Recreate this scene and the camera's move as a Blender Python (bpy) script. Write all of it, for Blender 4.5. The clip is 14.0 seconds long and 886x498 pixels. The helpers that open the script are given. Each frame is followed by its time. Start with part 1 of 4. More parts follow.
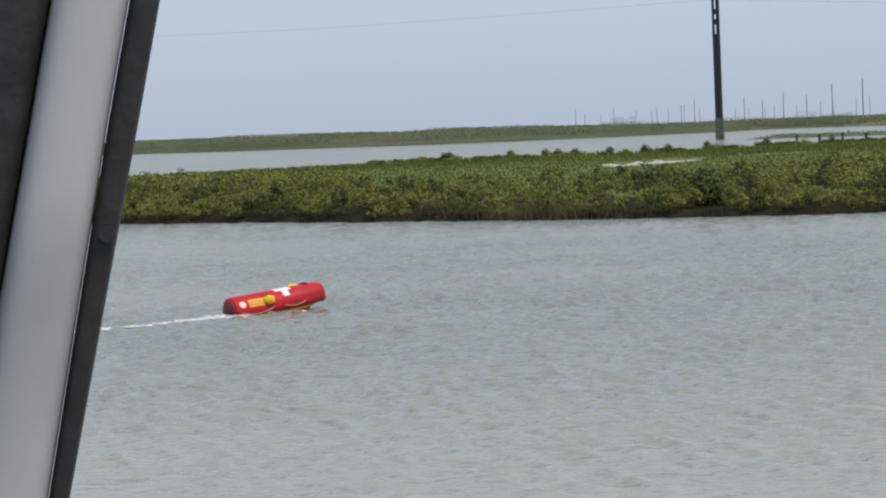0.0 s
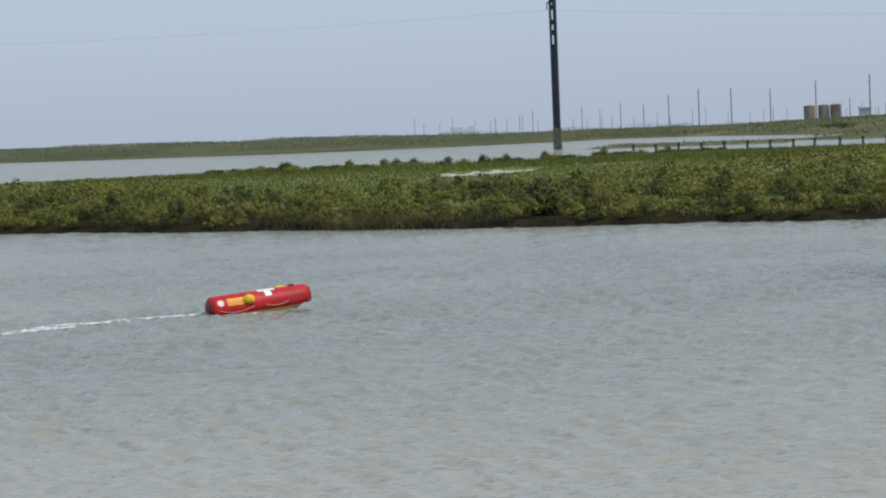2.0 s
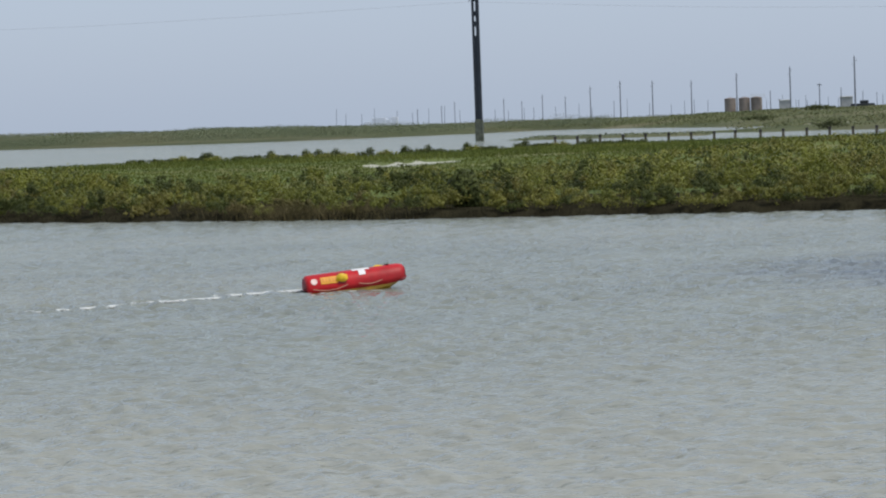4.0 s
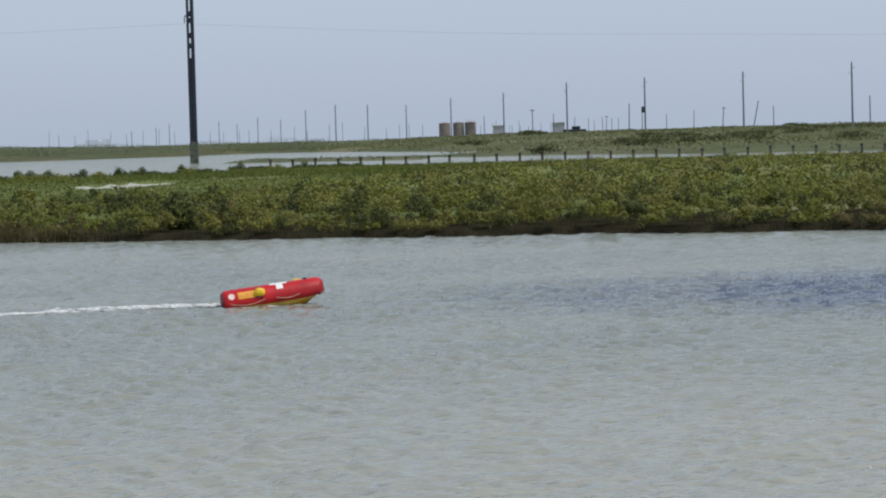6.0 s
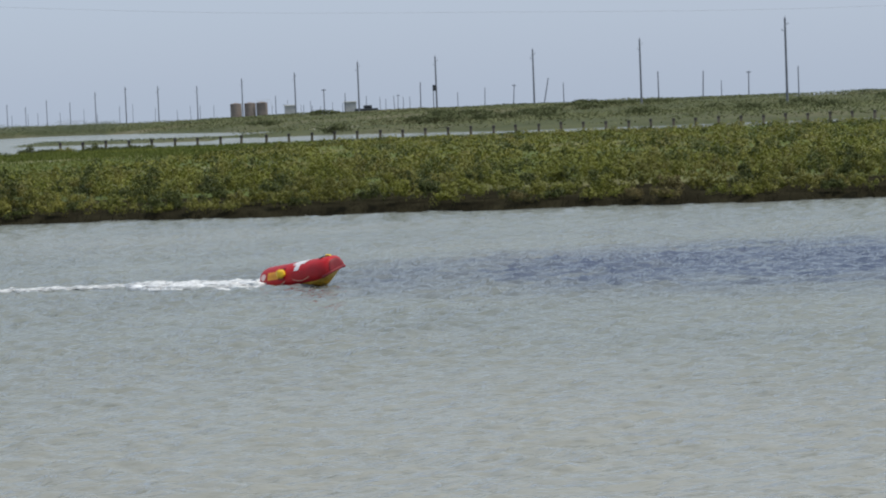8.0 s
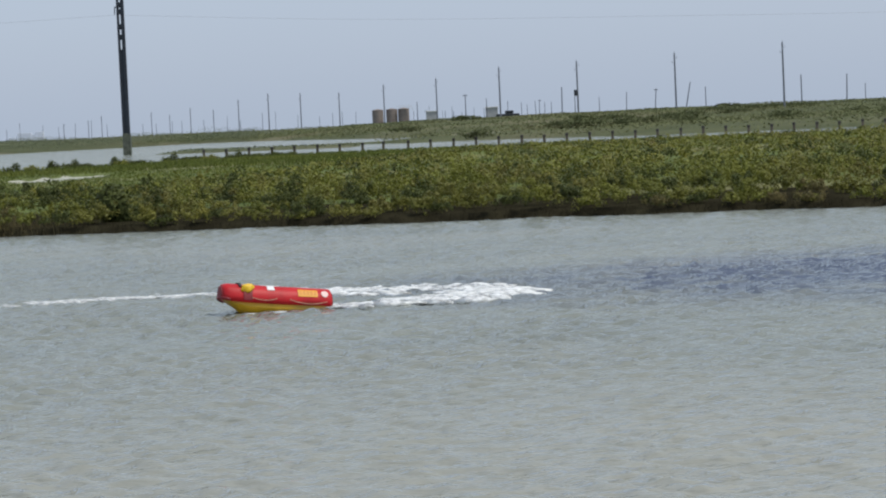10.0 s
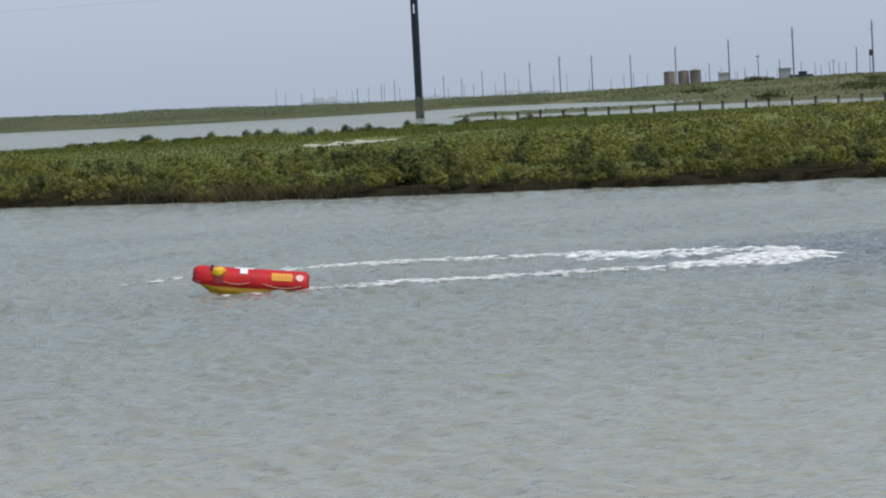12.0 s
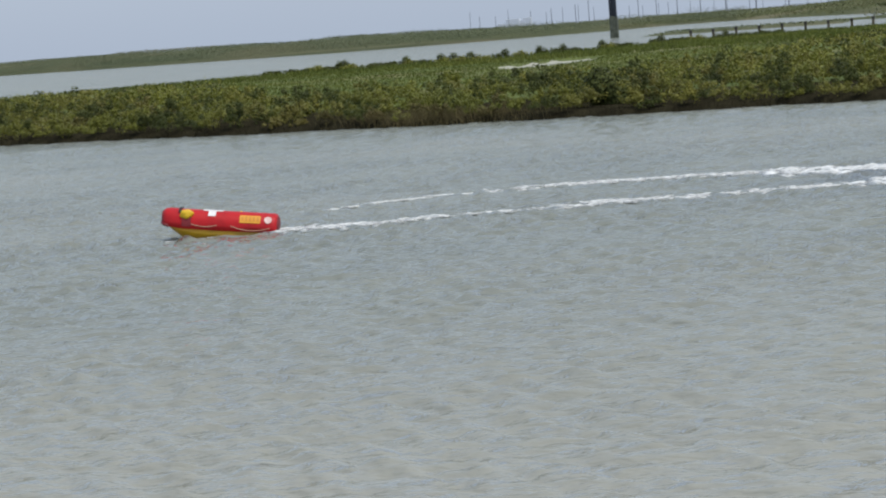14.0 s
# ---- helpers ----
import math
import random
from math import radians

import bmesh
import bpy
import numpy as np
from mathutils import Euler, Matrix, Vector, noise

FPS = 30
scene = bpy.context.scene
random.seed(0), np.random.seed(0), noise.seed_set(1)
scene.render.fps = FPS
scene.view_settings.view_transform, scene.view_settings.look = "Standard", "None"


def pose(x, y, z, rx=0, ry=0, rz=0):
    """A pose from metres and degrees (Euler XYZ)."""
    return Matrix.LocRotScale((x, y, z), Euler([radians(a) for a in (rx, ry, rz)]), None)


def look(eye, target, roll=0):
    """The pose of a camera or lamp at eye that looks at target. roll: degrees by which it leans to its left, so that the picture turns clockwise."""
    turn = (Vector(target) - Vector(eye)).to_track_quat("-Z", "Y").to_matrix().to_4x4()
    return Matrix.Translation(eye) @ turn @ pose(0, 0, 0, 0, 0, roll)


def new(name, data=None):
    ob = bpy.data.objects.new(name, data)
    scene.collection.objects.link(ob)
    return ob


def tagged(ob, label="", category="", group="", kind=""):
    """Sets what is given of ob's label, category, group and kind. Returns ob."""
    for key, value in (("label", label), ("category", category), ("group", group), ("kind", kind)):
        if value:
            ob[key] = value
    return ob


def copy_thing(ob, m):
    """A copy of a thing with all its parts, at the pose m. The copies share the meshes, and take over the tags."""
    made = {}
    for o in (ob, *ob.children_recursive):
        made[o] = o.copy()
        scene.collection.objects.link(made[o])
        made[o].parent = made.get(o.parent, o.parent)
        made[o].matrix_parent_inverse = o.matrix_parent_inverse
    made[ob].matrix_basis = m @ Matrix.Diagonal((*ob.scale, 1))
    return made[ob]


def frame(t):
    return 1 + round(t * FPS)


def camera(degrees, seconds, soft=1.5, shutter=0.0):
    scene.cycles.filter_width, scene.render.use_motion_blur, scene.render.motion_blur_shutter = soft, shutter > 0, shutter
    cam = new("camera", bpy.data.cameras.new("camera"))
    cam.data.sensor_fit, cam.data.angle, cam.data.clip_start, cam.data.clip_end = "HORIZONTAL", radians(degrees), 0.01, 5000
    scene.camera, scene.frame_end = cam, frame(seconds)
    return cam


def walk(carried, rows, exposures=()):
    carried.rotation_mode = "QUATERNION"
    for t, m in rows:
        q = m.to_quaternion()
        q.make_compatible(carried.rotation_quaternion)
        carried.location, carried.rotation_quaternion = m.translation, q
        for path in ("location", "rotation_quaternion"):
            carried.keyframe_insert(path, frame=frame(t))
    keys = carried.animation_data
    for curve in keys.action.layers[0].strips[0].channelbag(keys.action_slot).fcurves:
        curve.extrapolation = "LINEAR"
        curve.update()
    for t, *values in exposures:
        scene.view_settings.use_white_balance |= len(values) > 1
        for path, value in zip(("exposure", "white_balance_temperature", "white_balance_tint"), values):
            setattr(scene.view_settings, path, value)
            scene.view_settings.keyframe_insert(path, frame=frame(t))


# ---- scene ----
def aim(x, pan, tilt, lean):
    """The camera's pose: degrees to the right of north, above the level, and of lean to its right."""
    return pose(x, 0, 1.9, 0, 0, -pan) @ pose(0, 0, 0, 90 + tilt) @ pose(0, 0, 0, 0, 0, -lean)


cam = camera(20.0, 14.0, soft=2.1)
walk(cam, [
    (0, aim(-0.045, -13.730, -2.639, 2.359)),
    (0.5, aim(-0.019, -13.374, -2.675, 2.499)),
    (1, aim(0.000, -11.430, -2.718, 2.425)),
    (1.5, aim(0.000, -10.764, -2.633, 2.455)),
    (2, aim(0.000, -10.060, -2.566, 2.313)),
    (2.5, aim(0.000, -9.107, -2.696, 2.024)),
    (2.7, aim(0.000, -8.914, -2.865, 2.060)),
    (4.8, aim(0.000, -6.831, -2.746, 1.921)),
    (5, aim(0.000, -5.872, -2.696, 1.776)),
    (5.5, aim(0.000, -3.099, -2.555, 1.430)),
    (6, aim(0.000, -1.767, -2.512, 1.573)),
    (6.5, aim(0.000, 0.000, -2.664, 1.900)),
    (7, aim(0.000, 1.310, -2.984, 2.133)),
    (7.2, aim(0.000, 1.542, -3.060, 2.196)),
    (8.25, aim(0.000, 3.100, -3.150, 2.280)),
    (9.3, aim(0.000, 1.662, -3.224, 2.600)),
    (9.5, aim(0.000, 1.346, -3.137, 2.364)),
    (10, aim(0.000, -0.314, -2.878, 2.653)),
    (10.5, aim(0.000, -3.505, -2.512, 3.135)),
    (11, aim(0.000, -6.211, -2.506, 3.389)),
    (11.5, aim(0.000, -6.809, -3.107, 3.245)),
    (12, aim(0.000, -6.994, -3.403, 3.058)),
    (12.5, aim(0.000, -7.842, -3.416, 3.178)),
    (13, aim(0.000, -9.697, -4.217, 3.909)),
    (13.5, aim(0.000, -10.727, -4.828, 4.267)),
    (14, aim(0.000, -11.612, -4.894, 4.434)),
], exposures=((0, 0.42), (0.5, 0.34), (1, 0.32), (14, 0.32)))

# ---- sky and sun: bright overcast ----
SUN_EL, SUN_AZ = radians(61), radians(112)
world = bpy.data.worlds.new("sky")
scene.world = world
world.use_nodes = True
wn, wl = world.node_tree.nodes, world.node_tree.links
sky = wn.new("ShaderNodeTexSky")
sky.sky_type, sky.sun_disc = "NISHITA", False
sky.sun_elevation, sky.sun_rotation = SUN_EL, SUN_AZ
sky.air_density, sky.dust_density, sky.ozone_density = 1.0, 2.5, 2.0
wmix = wn.new("ShaderNodeMix")
wmix.data_type = "RGBA"
wmix.inputs[0].default_value = 0.72
wmix.inputs[7].default_value = (4.2, 4.95, 6.25, 1)
wl.new(sky.outputs[0], wmix.inputs[6])
wl.new(wmix.outputs[2], wn["Background"].inputs[0])
wn["Background"].inputs[1].default_value = 0.1

sun = new("sun", bpy.data.lights.new("sun", "SUN"))
sun.data.energy, sun.data.angle, sun.data.color = 2.0, radians(10), (1.0, 0.95, 0.87)
sun_dir = Vector((math.sin(SUN_AZ) * math.cos(SUN_EL), math.cos(SUN_AZ) * math.cos(SUN_EL), math.sin(SUN_EL)))
sun.matrix_world = look(sun_dir * 60, (0, 0, 0))
scene.view_settings.exposure = 0.32


# ---- materials ----
def material(name, color, color2=None, rough=0.7, metal=0.0, scale=3.0, bump=0.0, bump_scale=30.0, island=0.0, spec=0.5,
             trans=0.0, color3=None, scale3=0.2, obj_random=0.0):
    """A surface of two mottled colours, with stains of a third at a larger scale, relief, and a tint that varies by piece."""
    m = bpy.data.materials.new(name)
    m.use_nodes = True
    n, l = m.node_tree.nodes, m.node_tree.links
    b = n["Principled BSDF"]
    b.inputs["Roughness"].default_value, b.inputs["Metallic"].default_value = rough, metal
    b.inputs["Specular IOR Level"].default_value = spec
    co = n.new("ShaderNodeTexCoord")
    tex = n.new("ShaderNodeTexNoise")
    tex.inputs["Scale"].default_value, tex.inputs["Detail"].default_value = scale, 5
    l.new(co.outputs["Object"], tex.inputs["Vector"])
    ramp = n.new("ShaderNodeMapRange")
    ramp.inputs[1].default_value, ramp.inputs[2].default_value = 0.35, 0.65
    l.new(tex.outputs[0], ramp.inputs[0])
    mix = n.new("ShaderNodeMix")
    mix.data_type = "RGBA"
    mix.inputs[6].default_value = (*color, 1)
    mix.inputs[7].default_value = (*(color2 or [c * 0.75 for c in color]), 1)
    l.new(ramp.outputs[0], mix.inputs[0])
    out = mix.outputs[2]
    if color3:
        t3 = n.new("ShaderNodeTexNoise")
        t3.inputs["Scale"].default_value, t3.inputs["Detail"].default_value = scale3, 4
        l.new(co.outputs["Object"], t3.inputs["Vector"])
        r3 = n.new("ShaderNodeMapRange")
        r3.inputs[1].default_value, r3.inputs[2].default_value = 0.48, 0.68
        l.new(t3.outputs[0], r3.inputs[0])
        m3 = n.new("ShaderNodeMix")
        m3.data_type = "RGBA"
        m3.inputs[7].default_value = (*color3, 1)
        l.new(r3.outputs[0], m3.inputs[0])
        l.new(out, m3.inputs[6])
        out = m3.outputs[2]
    if island or obj_random:
        if island:
            g = n.new("ShaderNodeNewGeometry")
            source = g.outputs["Random Per Island"]
        else:
            source = n.new("ShaderNodeObjectInfo").outputs["Random"]
        amount = island or obj_random
        rr = n.new("ShaderNodeMapRange")
        rr.inputs[3].default_value, rr.inputs[4].default_value = 1 - amount, 1 + amount
        l.new(source, rr.inputs[0])
        hs = n.new("ShaderNodeHueSaturation")
        l.new(rr.outputs[0], hs.inputs["Value"])
        l.new(out, hs.inputs["Color"])
        out = hs.outputs[0]
    l.new(out, b.inputs["Base Color"])
    if bump:
        bt = n.new("ShaderNodeTexNoise")
        bt.inputs["Scale"].default_value, bt.inputs["Detail"].default_value = bump_scale, 4
        l.new(co.outputs["Object"], bt.inputs["Vector"])
        bp = n.new("ShaderNodeBump")
        bp.inputs["Strength"].default_value, bp.inputs["Distance"].default_value = bump, 0.02
        l.new(bt.outputs[0], bp.inputs["Height"])
        l.new(bp.outputs[0], b.inputs["Normal"])
    if trans:
        tr = n.new("ShaderNodeBsdfTranslucent")
        l.new(out, tr.inputs["Color"])
        ms = n.new("ShaderNodeMixShader")
        ms.inputs[0].default_value = trans
        l.new(b.outputs[0], ms.inputs[1])
        l.new(tr.outputs[0], ms.inputs[2])
        l.new(ms.outputs[0], n["Material Output"].inputs["Surface"])
    return m


def foam_material(name, low, high):
    """White foam with holes through which the water shows."""
    m = material(name, (0.82, 0.83, 0.82), (0.66, 0.68, 0.66), rough=0.8, scale=9, bump=0.6, bump_scale=30, island=0.12)
    n, l = m.node_tree.nodes, m.node_tree.links
    co = n.new("ShaderNodeTexCoord")
    tx = n.new("ShaderNodeTexNoise")
    tx.inputs["Scale"].default_value, tx.inputs["Detail"].default_value = 7, 3
    hole = n.new("ShaderNodeMapRange")
    hole.inputs[1].default_value, hole.inputs[2].default_value, hole.inputs[3].default_value = low, high, 0.2
    l.new(co.outputs["Object"], tx.inputs["Vector"])
    l.new(tx.outputs[0], hole.inputs[0])
    l.new(hole.outputs[0], n["Principled BSDF"].inputs["Alpha"])
    return m


def water_material():
    """Turbid water under small wind ripples, with a gust's dark sky reflection painted in one place."""
    m = material("murky_water", (0.224, 0.238, 0.203), (0.192, 0.207, 0.180), rough=0.9, scale=0.35, color3=(0.264, 0.270, 0.228), scale3=0.09)
    n, l = m.node_tree.nodes, m.node_tree.links
    tint = n["Principled BSDF"].inputs["Base Color"].links[0].from_socket
    n.remove(n["Principled BSDF"])
    co = n.new("ShaderNodeTexCoord")
    # a gust's dark blue reflection, put into the water's colour: an oval with a ragged edge
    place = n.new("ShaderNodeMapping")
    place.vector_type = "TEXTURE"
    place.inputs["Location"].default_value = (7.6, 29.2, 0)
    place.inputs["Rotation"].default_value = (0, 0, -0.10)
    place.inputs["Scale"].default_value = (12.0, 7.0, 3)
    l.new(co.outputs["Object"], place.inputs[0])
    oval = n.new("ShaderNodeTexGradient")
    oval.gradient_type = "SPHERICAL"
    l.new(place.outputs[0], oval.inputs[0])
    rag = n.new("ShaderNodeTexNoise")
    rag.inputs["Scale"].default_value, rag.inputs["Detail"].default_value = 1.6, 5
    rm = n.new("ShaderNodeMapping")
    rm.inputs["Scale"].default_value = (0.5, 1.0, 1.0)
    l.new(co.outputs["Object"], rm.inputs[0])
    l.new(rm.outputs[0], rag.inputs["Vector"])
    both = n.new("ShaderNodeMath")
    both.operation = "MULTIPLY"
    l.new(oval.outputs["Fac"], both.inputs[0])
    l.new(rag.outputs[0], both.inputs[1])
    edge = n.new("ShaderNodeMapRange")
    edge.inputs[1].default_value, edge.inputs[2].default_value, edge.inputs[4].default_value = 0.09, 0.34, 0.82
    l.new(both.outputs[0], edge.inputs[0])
    gust_tint = n.new("ShaderNodeMix")
    gust_tint.data_type = "RGBA"
    gust_tint.inputs[7].default_value = (0.045, 0.065, 0.13, 1)
    l.new(edge.outputs[0], gust_tint.inputs[0])
    l.new(tint, gust_tint.inputs[6])
    # pale sand shows through the shallows beside the near shore
    plan = n.new("ShaderNodeSeparateXYZ")
    l.new(co.outputs["Object"], plan.inputs[0])
    shoal = n.new("ShaderNodeMapRange")
    shoal.inputs[1].default_value, shoal.inputs[2].default_value = 20.0, 9.0
    shoal.inputs[3].default_value, shoal.inputs[4].default_value = 0.0, 0.85
    l.new(plan.outputs[1], shoal.inputs[0])
    sand = n.new("ShaderNodeMix")
    sand.data_type = "RGBA"
    sand.inputs[7].default_value = (0.345, 0.340, 0.295, 1)
    l.new(shoal.outputs[0], sand.inputs[0])
    l.new(gust_tint.outputs[2], sand.inputs[6])
    last = None
    for scale, strength, size in ((3.6, 1.0, (0.55, 1.2)), (8.0, 1.0, (0.5, 1.2)), (20.0, 0.3, (0.6, 1.2))):
        mp = n.new("ShaderNodeMapping")
        mp.inputs["Scale"].default_value = (*size, 1.0)
        mp.inputs["Rotation"].default_value = (0, 0, 0.25)
        tx = n.new("ShaderNodeTexNoise")
        tx.inputs["Scale"].default_value, tx.inputs["Detail"].default_value = scale, 3
        bp = n.new("ShaderNodeBump")
        bp.inputs["Strength"].default_value, bp.inputs["Distance"].default_value = strength, 0.33 / scale
        l.new(co.outputs["Object"], mp.inputs[0])
        l.new(mp.outputs[0], tx.inputs["Vector"])
        l.new(tx.outputs[0], bp.inputs["Height"])
        if last:
            l.new(last.outputs[0], bp.inputs["Normal"])
        last = bp
    body = n.new("ShaderNodeBsdfDiffuse")
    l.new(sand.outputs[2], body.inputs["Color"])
    l.new(last.outputs[0], body.inputs["Normal"])
    gloss = n.new("ShaderNodeBsdfGlossy")
    gloss.inputs["Roughness"].default_value = 0.10
    gloss.inputs["Color"].default_value = (1.0, 1.0, 0.93, 1)
    l.new(last.outputs[0], gloss.inputs["Normal"])
    fres = n.new("ShaderNodeFresnel")
    fres.inputs["IOR"].default_value = 1.33
    l.new(last.outputs[0], fres.inputs["Normal"])
    part_of = n.new("ShaderNodeMath")
    # a wind-roughened surface never mirrors in full
    part_of.operation = "MINIMUM"
    part_of.inputs[1].default_value = 0.74
    l.new(fres.outputs[0], part_of.inputs[0])
    mix = n.new("ShaderNodeMixShader")
    l.new(part_of.outputs[0], mix.inputs[0])
    l.new(body.outputs[0], mix.inputs[1])
    l.new(gloss.outputs[0], mix.inputs[2])
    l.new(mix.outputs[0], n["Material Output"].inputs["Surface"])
    return m


M_WATER = water_material()
M_BED = material("silt", (0.16, 0.14, 0.10), rough=0.9, scale=0.5, bump=0.3, bump_scale=2)
# bank mud, made near black to hold the shade at the thicket's foot
M_SHADED_MUD = material("shaded_bank_mud", (0.020, 0.018, 0.011), (0.034, 0.031, 0.018), spec=0.0, rough=0.85, scale=1.5, bump=0.6, bump_scale=8)
M_MARSH = material("marsh_turf", (0.13, 0.16, 0.045), (0.09, 0.12, 0.04), spec=0.05, rough=0.9, scale=0.4, bump=0.6, bump_scale=3,
                   color3=(0.22, 0.20, 0.10), scale3=0.05)
M_SCRUB = material("scrub_ground", (0.105, 0.114, 0.058), (0.078, 0.09, 0.045), spec=0.05, rough=0.95, scale=0.12, bump=0.6, bump_scale=1,
                   color3=(0.16, 0.15, 0.09), scale3=0.02)
M_PAN = material("pale_silt", (0.40, 0.39, 0.30), (0.34, 0.34, 0.27), rough=0.8, scale=0.8, color3=(0.30, 0.31, 0.24), scale3=0.3)
M_GRAVEL = material("gravel_bank", (0.26, 0.24, 0.20), (0.16, 0.15, 0.12), rough=0.95, scale=6, bump=0.8, bump_scale=40)
M_LEAF = material("mangrove_leaf", (0.190, 0.196, 0.032), (0.132, 0.146, 0.025), rough=0.5, scale=0.6, island=0.2, spec=0.2,
                  trans=0.15, color3=(0.165, 0.145, 0.038), scale3=0.25)
M_LEAF_GOLD = material("yellowing_leaf", (0.225, 0.212, 0.040), (0.165, 0.165, 0.034), rough=0.5, scale=1.5, island=0.2, spec=0.2, trans=0.15)
M_LEAF_DRY = material("dry_leaf", (0.150, 0.124, 0.052), (0.112, 0.100, 0.038), rough=0.7, scale=1.5, island=0.25, spec=0.1, trans=0.15)
M_STRAW = material("dry_grass_blade", (0.155, 0.128, 0.062), (0.11, 0.092, 0.042), rough=0.8, scale=3, island=0.3, spec=0.1, trans=0.15)
M_LEAF_DARK = material("dark_leaf", (0.080, 0.094, 0.024), (0.054, 0.066, 0.018), rough=0.55, spec=0.15, scale=1.2, island=0.25, trans=0.15)
# far foliage, with the haze of distance put into its colour
M_LEAF_HAZED = material("hazed_scrub_leaf", (0.16, 0.185, 0.112), (0.125, 0.15, 0.09), rough=0.8, scale=0.05, island=0.06, trans=0.2, spec=0.03,
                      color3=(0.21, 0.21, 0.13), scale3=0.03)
M_LEAF_MOUND = material("dark_scrub_leaf", (0.125, 0.140, 0.068), (0.10, 0.115, 0.055), rough=0.8, scale=0.3, island=0.2, trans=0.2, spec=0.03)
M_SAND = material("pale_sand", (0.36, 0.34, 0.28), (0.30, 0.29, 0.23), rough=0.9, scale=0.6, spec=0.05, color3=(0.22, 0.22, 0.15), scale3=0.2)
M_LEAF_HILL = material("hill_scrub_leaf", (0.165, 0.18, 0.088), (0.128, 0.146, 0.07), rough=0.8, scale=0.06, island=0.06, trans=0.2, spec=0.03,
                       color3=(0.17, 0.165, 0.09), scale3=0.03)
M_GRASS = material("cordgrass", (0.125, 0.150, 0.034), (0.095, 0.118, 0.028), rough=0.6, spec=0.1, scale=0.3, island=0.35, trans=0.35,
                   color3=(0.17, 0.18, 0.042), scale3=0.06)
# bark darkened: the shade among and below the leaves is in its colour
M_SHADED_TWIG = material("shaded_twig_bark", (0.020, 0.018, 0.012), (0.012, 0.011, 0.008), spec=0.0, rough=0.9, scale=20, island=0.3)
M_TIMBER = material("weathered_timber", (0.12, 0.10, 0.075), (0.07, 0.06, 0.045), rough=0.85, scale=6, bump=0.5, obj_random=0.2)
M_TIMBER_CAP = material("dark_post_top", (0.05, 0.045, 0.04), rough=0.8, scale=9)
M_POLE = material("creosoted_steel", (0.018, 0.026, 0.038), (0.013, 0.018, 0.027), rough=0.75, metal=0.0, scale=2, bump=0.2)
M_CASING = material("algae_stained_casing", (0.11, 0.12, 0.09), (0.06, 0.07, 0.05), rough=0.85, scale=2.5, bump=0.4,
                    color3=(0.05, 0.06, 0.04), scale3=1.2)
# pole wood paled towards blue: the haze is mixed into the colour
M_HAZED_POLE = material("hazed_pole_wood", (0.175, 0.19, 0.215), (0.13, 0.142, 0.165), rough=0.9, scale=1.5, obj_random=0.15)
M_TANK = material("tan_tank_steel", (0.24, 0.20, 0.17), (0.21, 0.175, 0.15), rough=0.6, scale=0.8, color3=(0.17, 0.13, 0.105), scale3=0.5)
M_SHED = material("grey_shed_metal", (0.42, 0.43, 0.42), (0.34, 0.35, 0.35), rough=0.6, scale=1)
M_WHITE = material("white_roof_metal", (0.78, 0.78, 0.76), rough=0.5, scale=1)
M_VEHICLE = material("dark_vehicle_paint", (0.03, 0.035, 0.04), rough=0.35, scale=2)
M_GLASSD = material("dark_window", (0.02, 0.025, 0.03), rough=0.1, scale=2)
M_WIRE = material("aluminium_wire", (0.32, 0.33, 0.35), rough=0.6, metal=0.2, scale=3)
# the town's haze is blended into this pale blue-grey
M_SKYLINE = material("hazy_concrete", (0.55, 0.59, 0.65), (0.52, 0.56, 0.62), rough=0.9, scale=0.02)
M_RED = material("red_vinyl_cover", (0.50, 0.010, 0.014), (0.43, 0.008, 0.012), rough=0.5, spec=0.3, scale=5, bump=0.12, bump_scale=18,
                 color3=(0.30, 0.009, 0.012), scale3=2.5)
M_DARKRED = material("dark_red_strap", (0.23, 0.012, 0.018), (0.16, 0.01, 0.014), rough=0.6, scale=12)
M_YELLOW = material("yellow_hull_plastic", (0.66, 0.40, 0.02), (0.58, 0.33, 0.015), rough=0.4, scale=4, color3=(0.38, 0.24, 0.03), scale3=3)
M_YELLOWBAG = material("bright_yellow_vinyl", (0.80, 0.52, 0.015), (0.70, 0.42, 0.01), rough=0.45, scale=16, bump=0.3, bump_scale=40)
M_ORANGE = material("amber_label", (0.78, 0.36, 0.03), (0.70, 0.30, 0.02), rough=0.5, scale=10)
M_LABEL_INK = material("label_ink", (0.70, 0.29, 0.027), rough=0.6, scale=10)
M_PALE = material("white_label_vinyl", (0.80, 0.78, 0.76), (0.70, 0.66, 0.64), rough=0.5, scale=12)
M_PINK = material("faded_white_disc", (0.78, 0.58, 0.52), (0.70, 0.46, 0.42), rough=0.5, scale=18)
M_ROPE = material("grab_rope", (0.60, 0.36, 0.26), (0.48, 0.25, 0.17), rough=0.85, scale=40)
M_BLACK = material("black_rubber", (0.012, 0.011, 0.011), (0.02, 0.018, 0.017), rough=0.65, scale=14, bump=0.2)
M_PILLAR = material("grey_pillar_paint", (0.46, 0.44, 0.44), (0.42, 0.40, 0.41), rough=0.42, scale=9, color3=(0.29, 0.28, 0.29), scale3=4)
M_FOAM = foam_material("white_foam", 0.38, 0.58)
M_FOAM_THIN = foam_material("thin_foam", 0.40, 0.66)


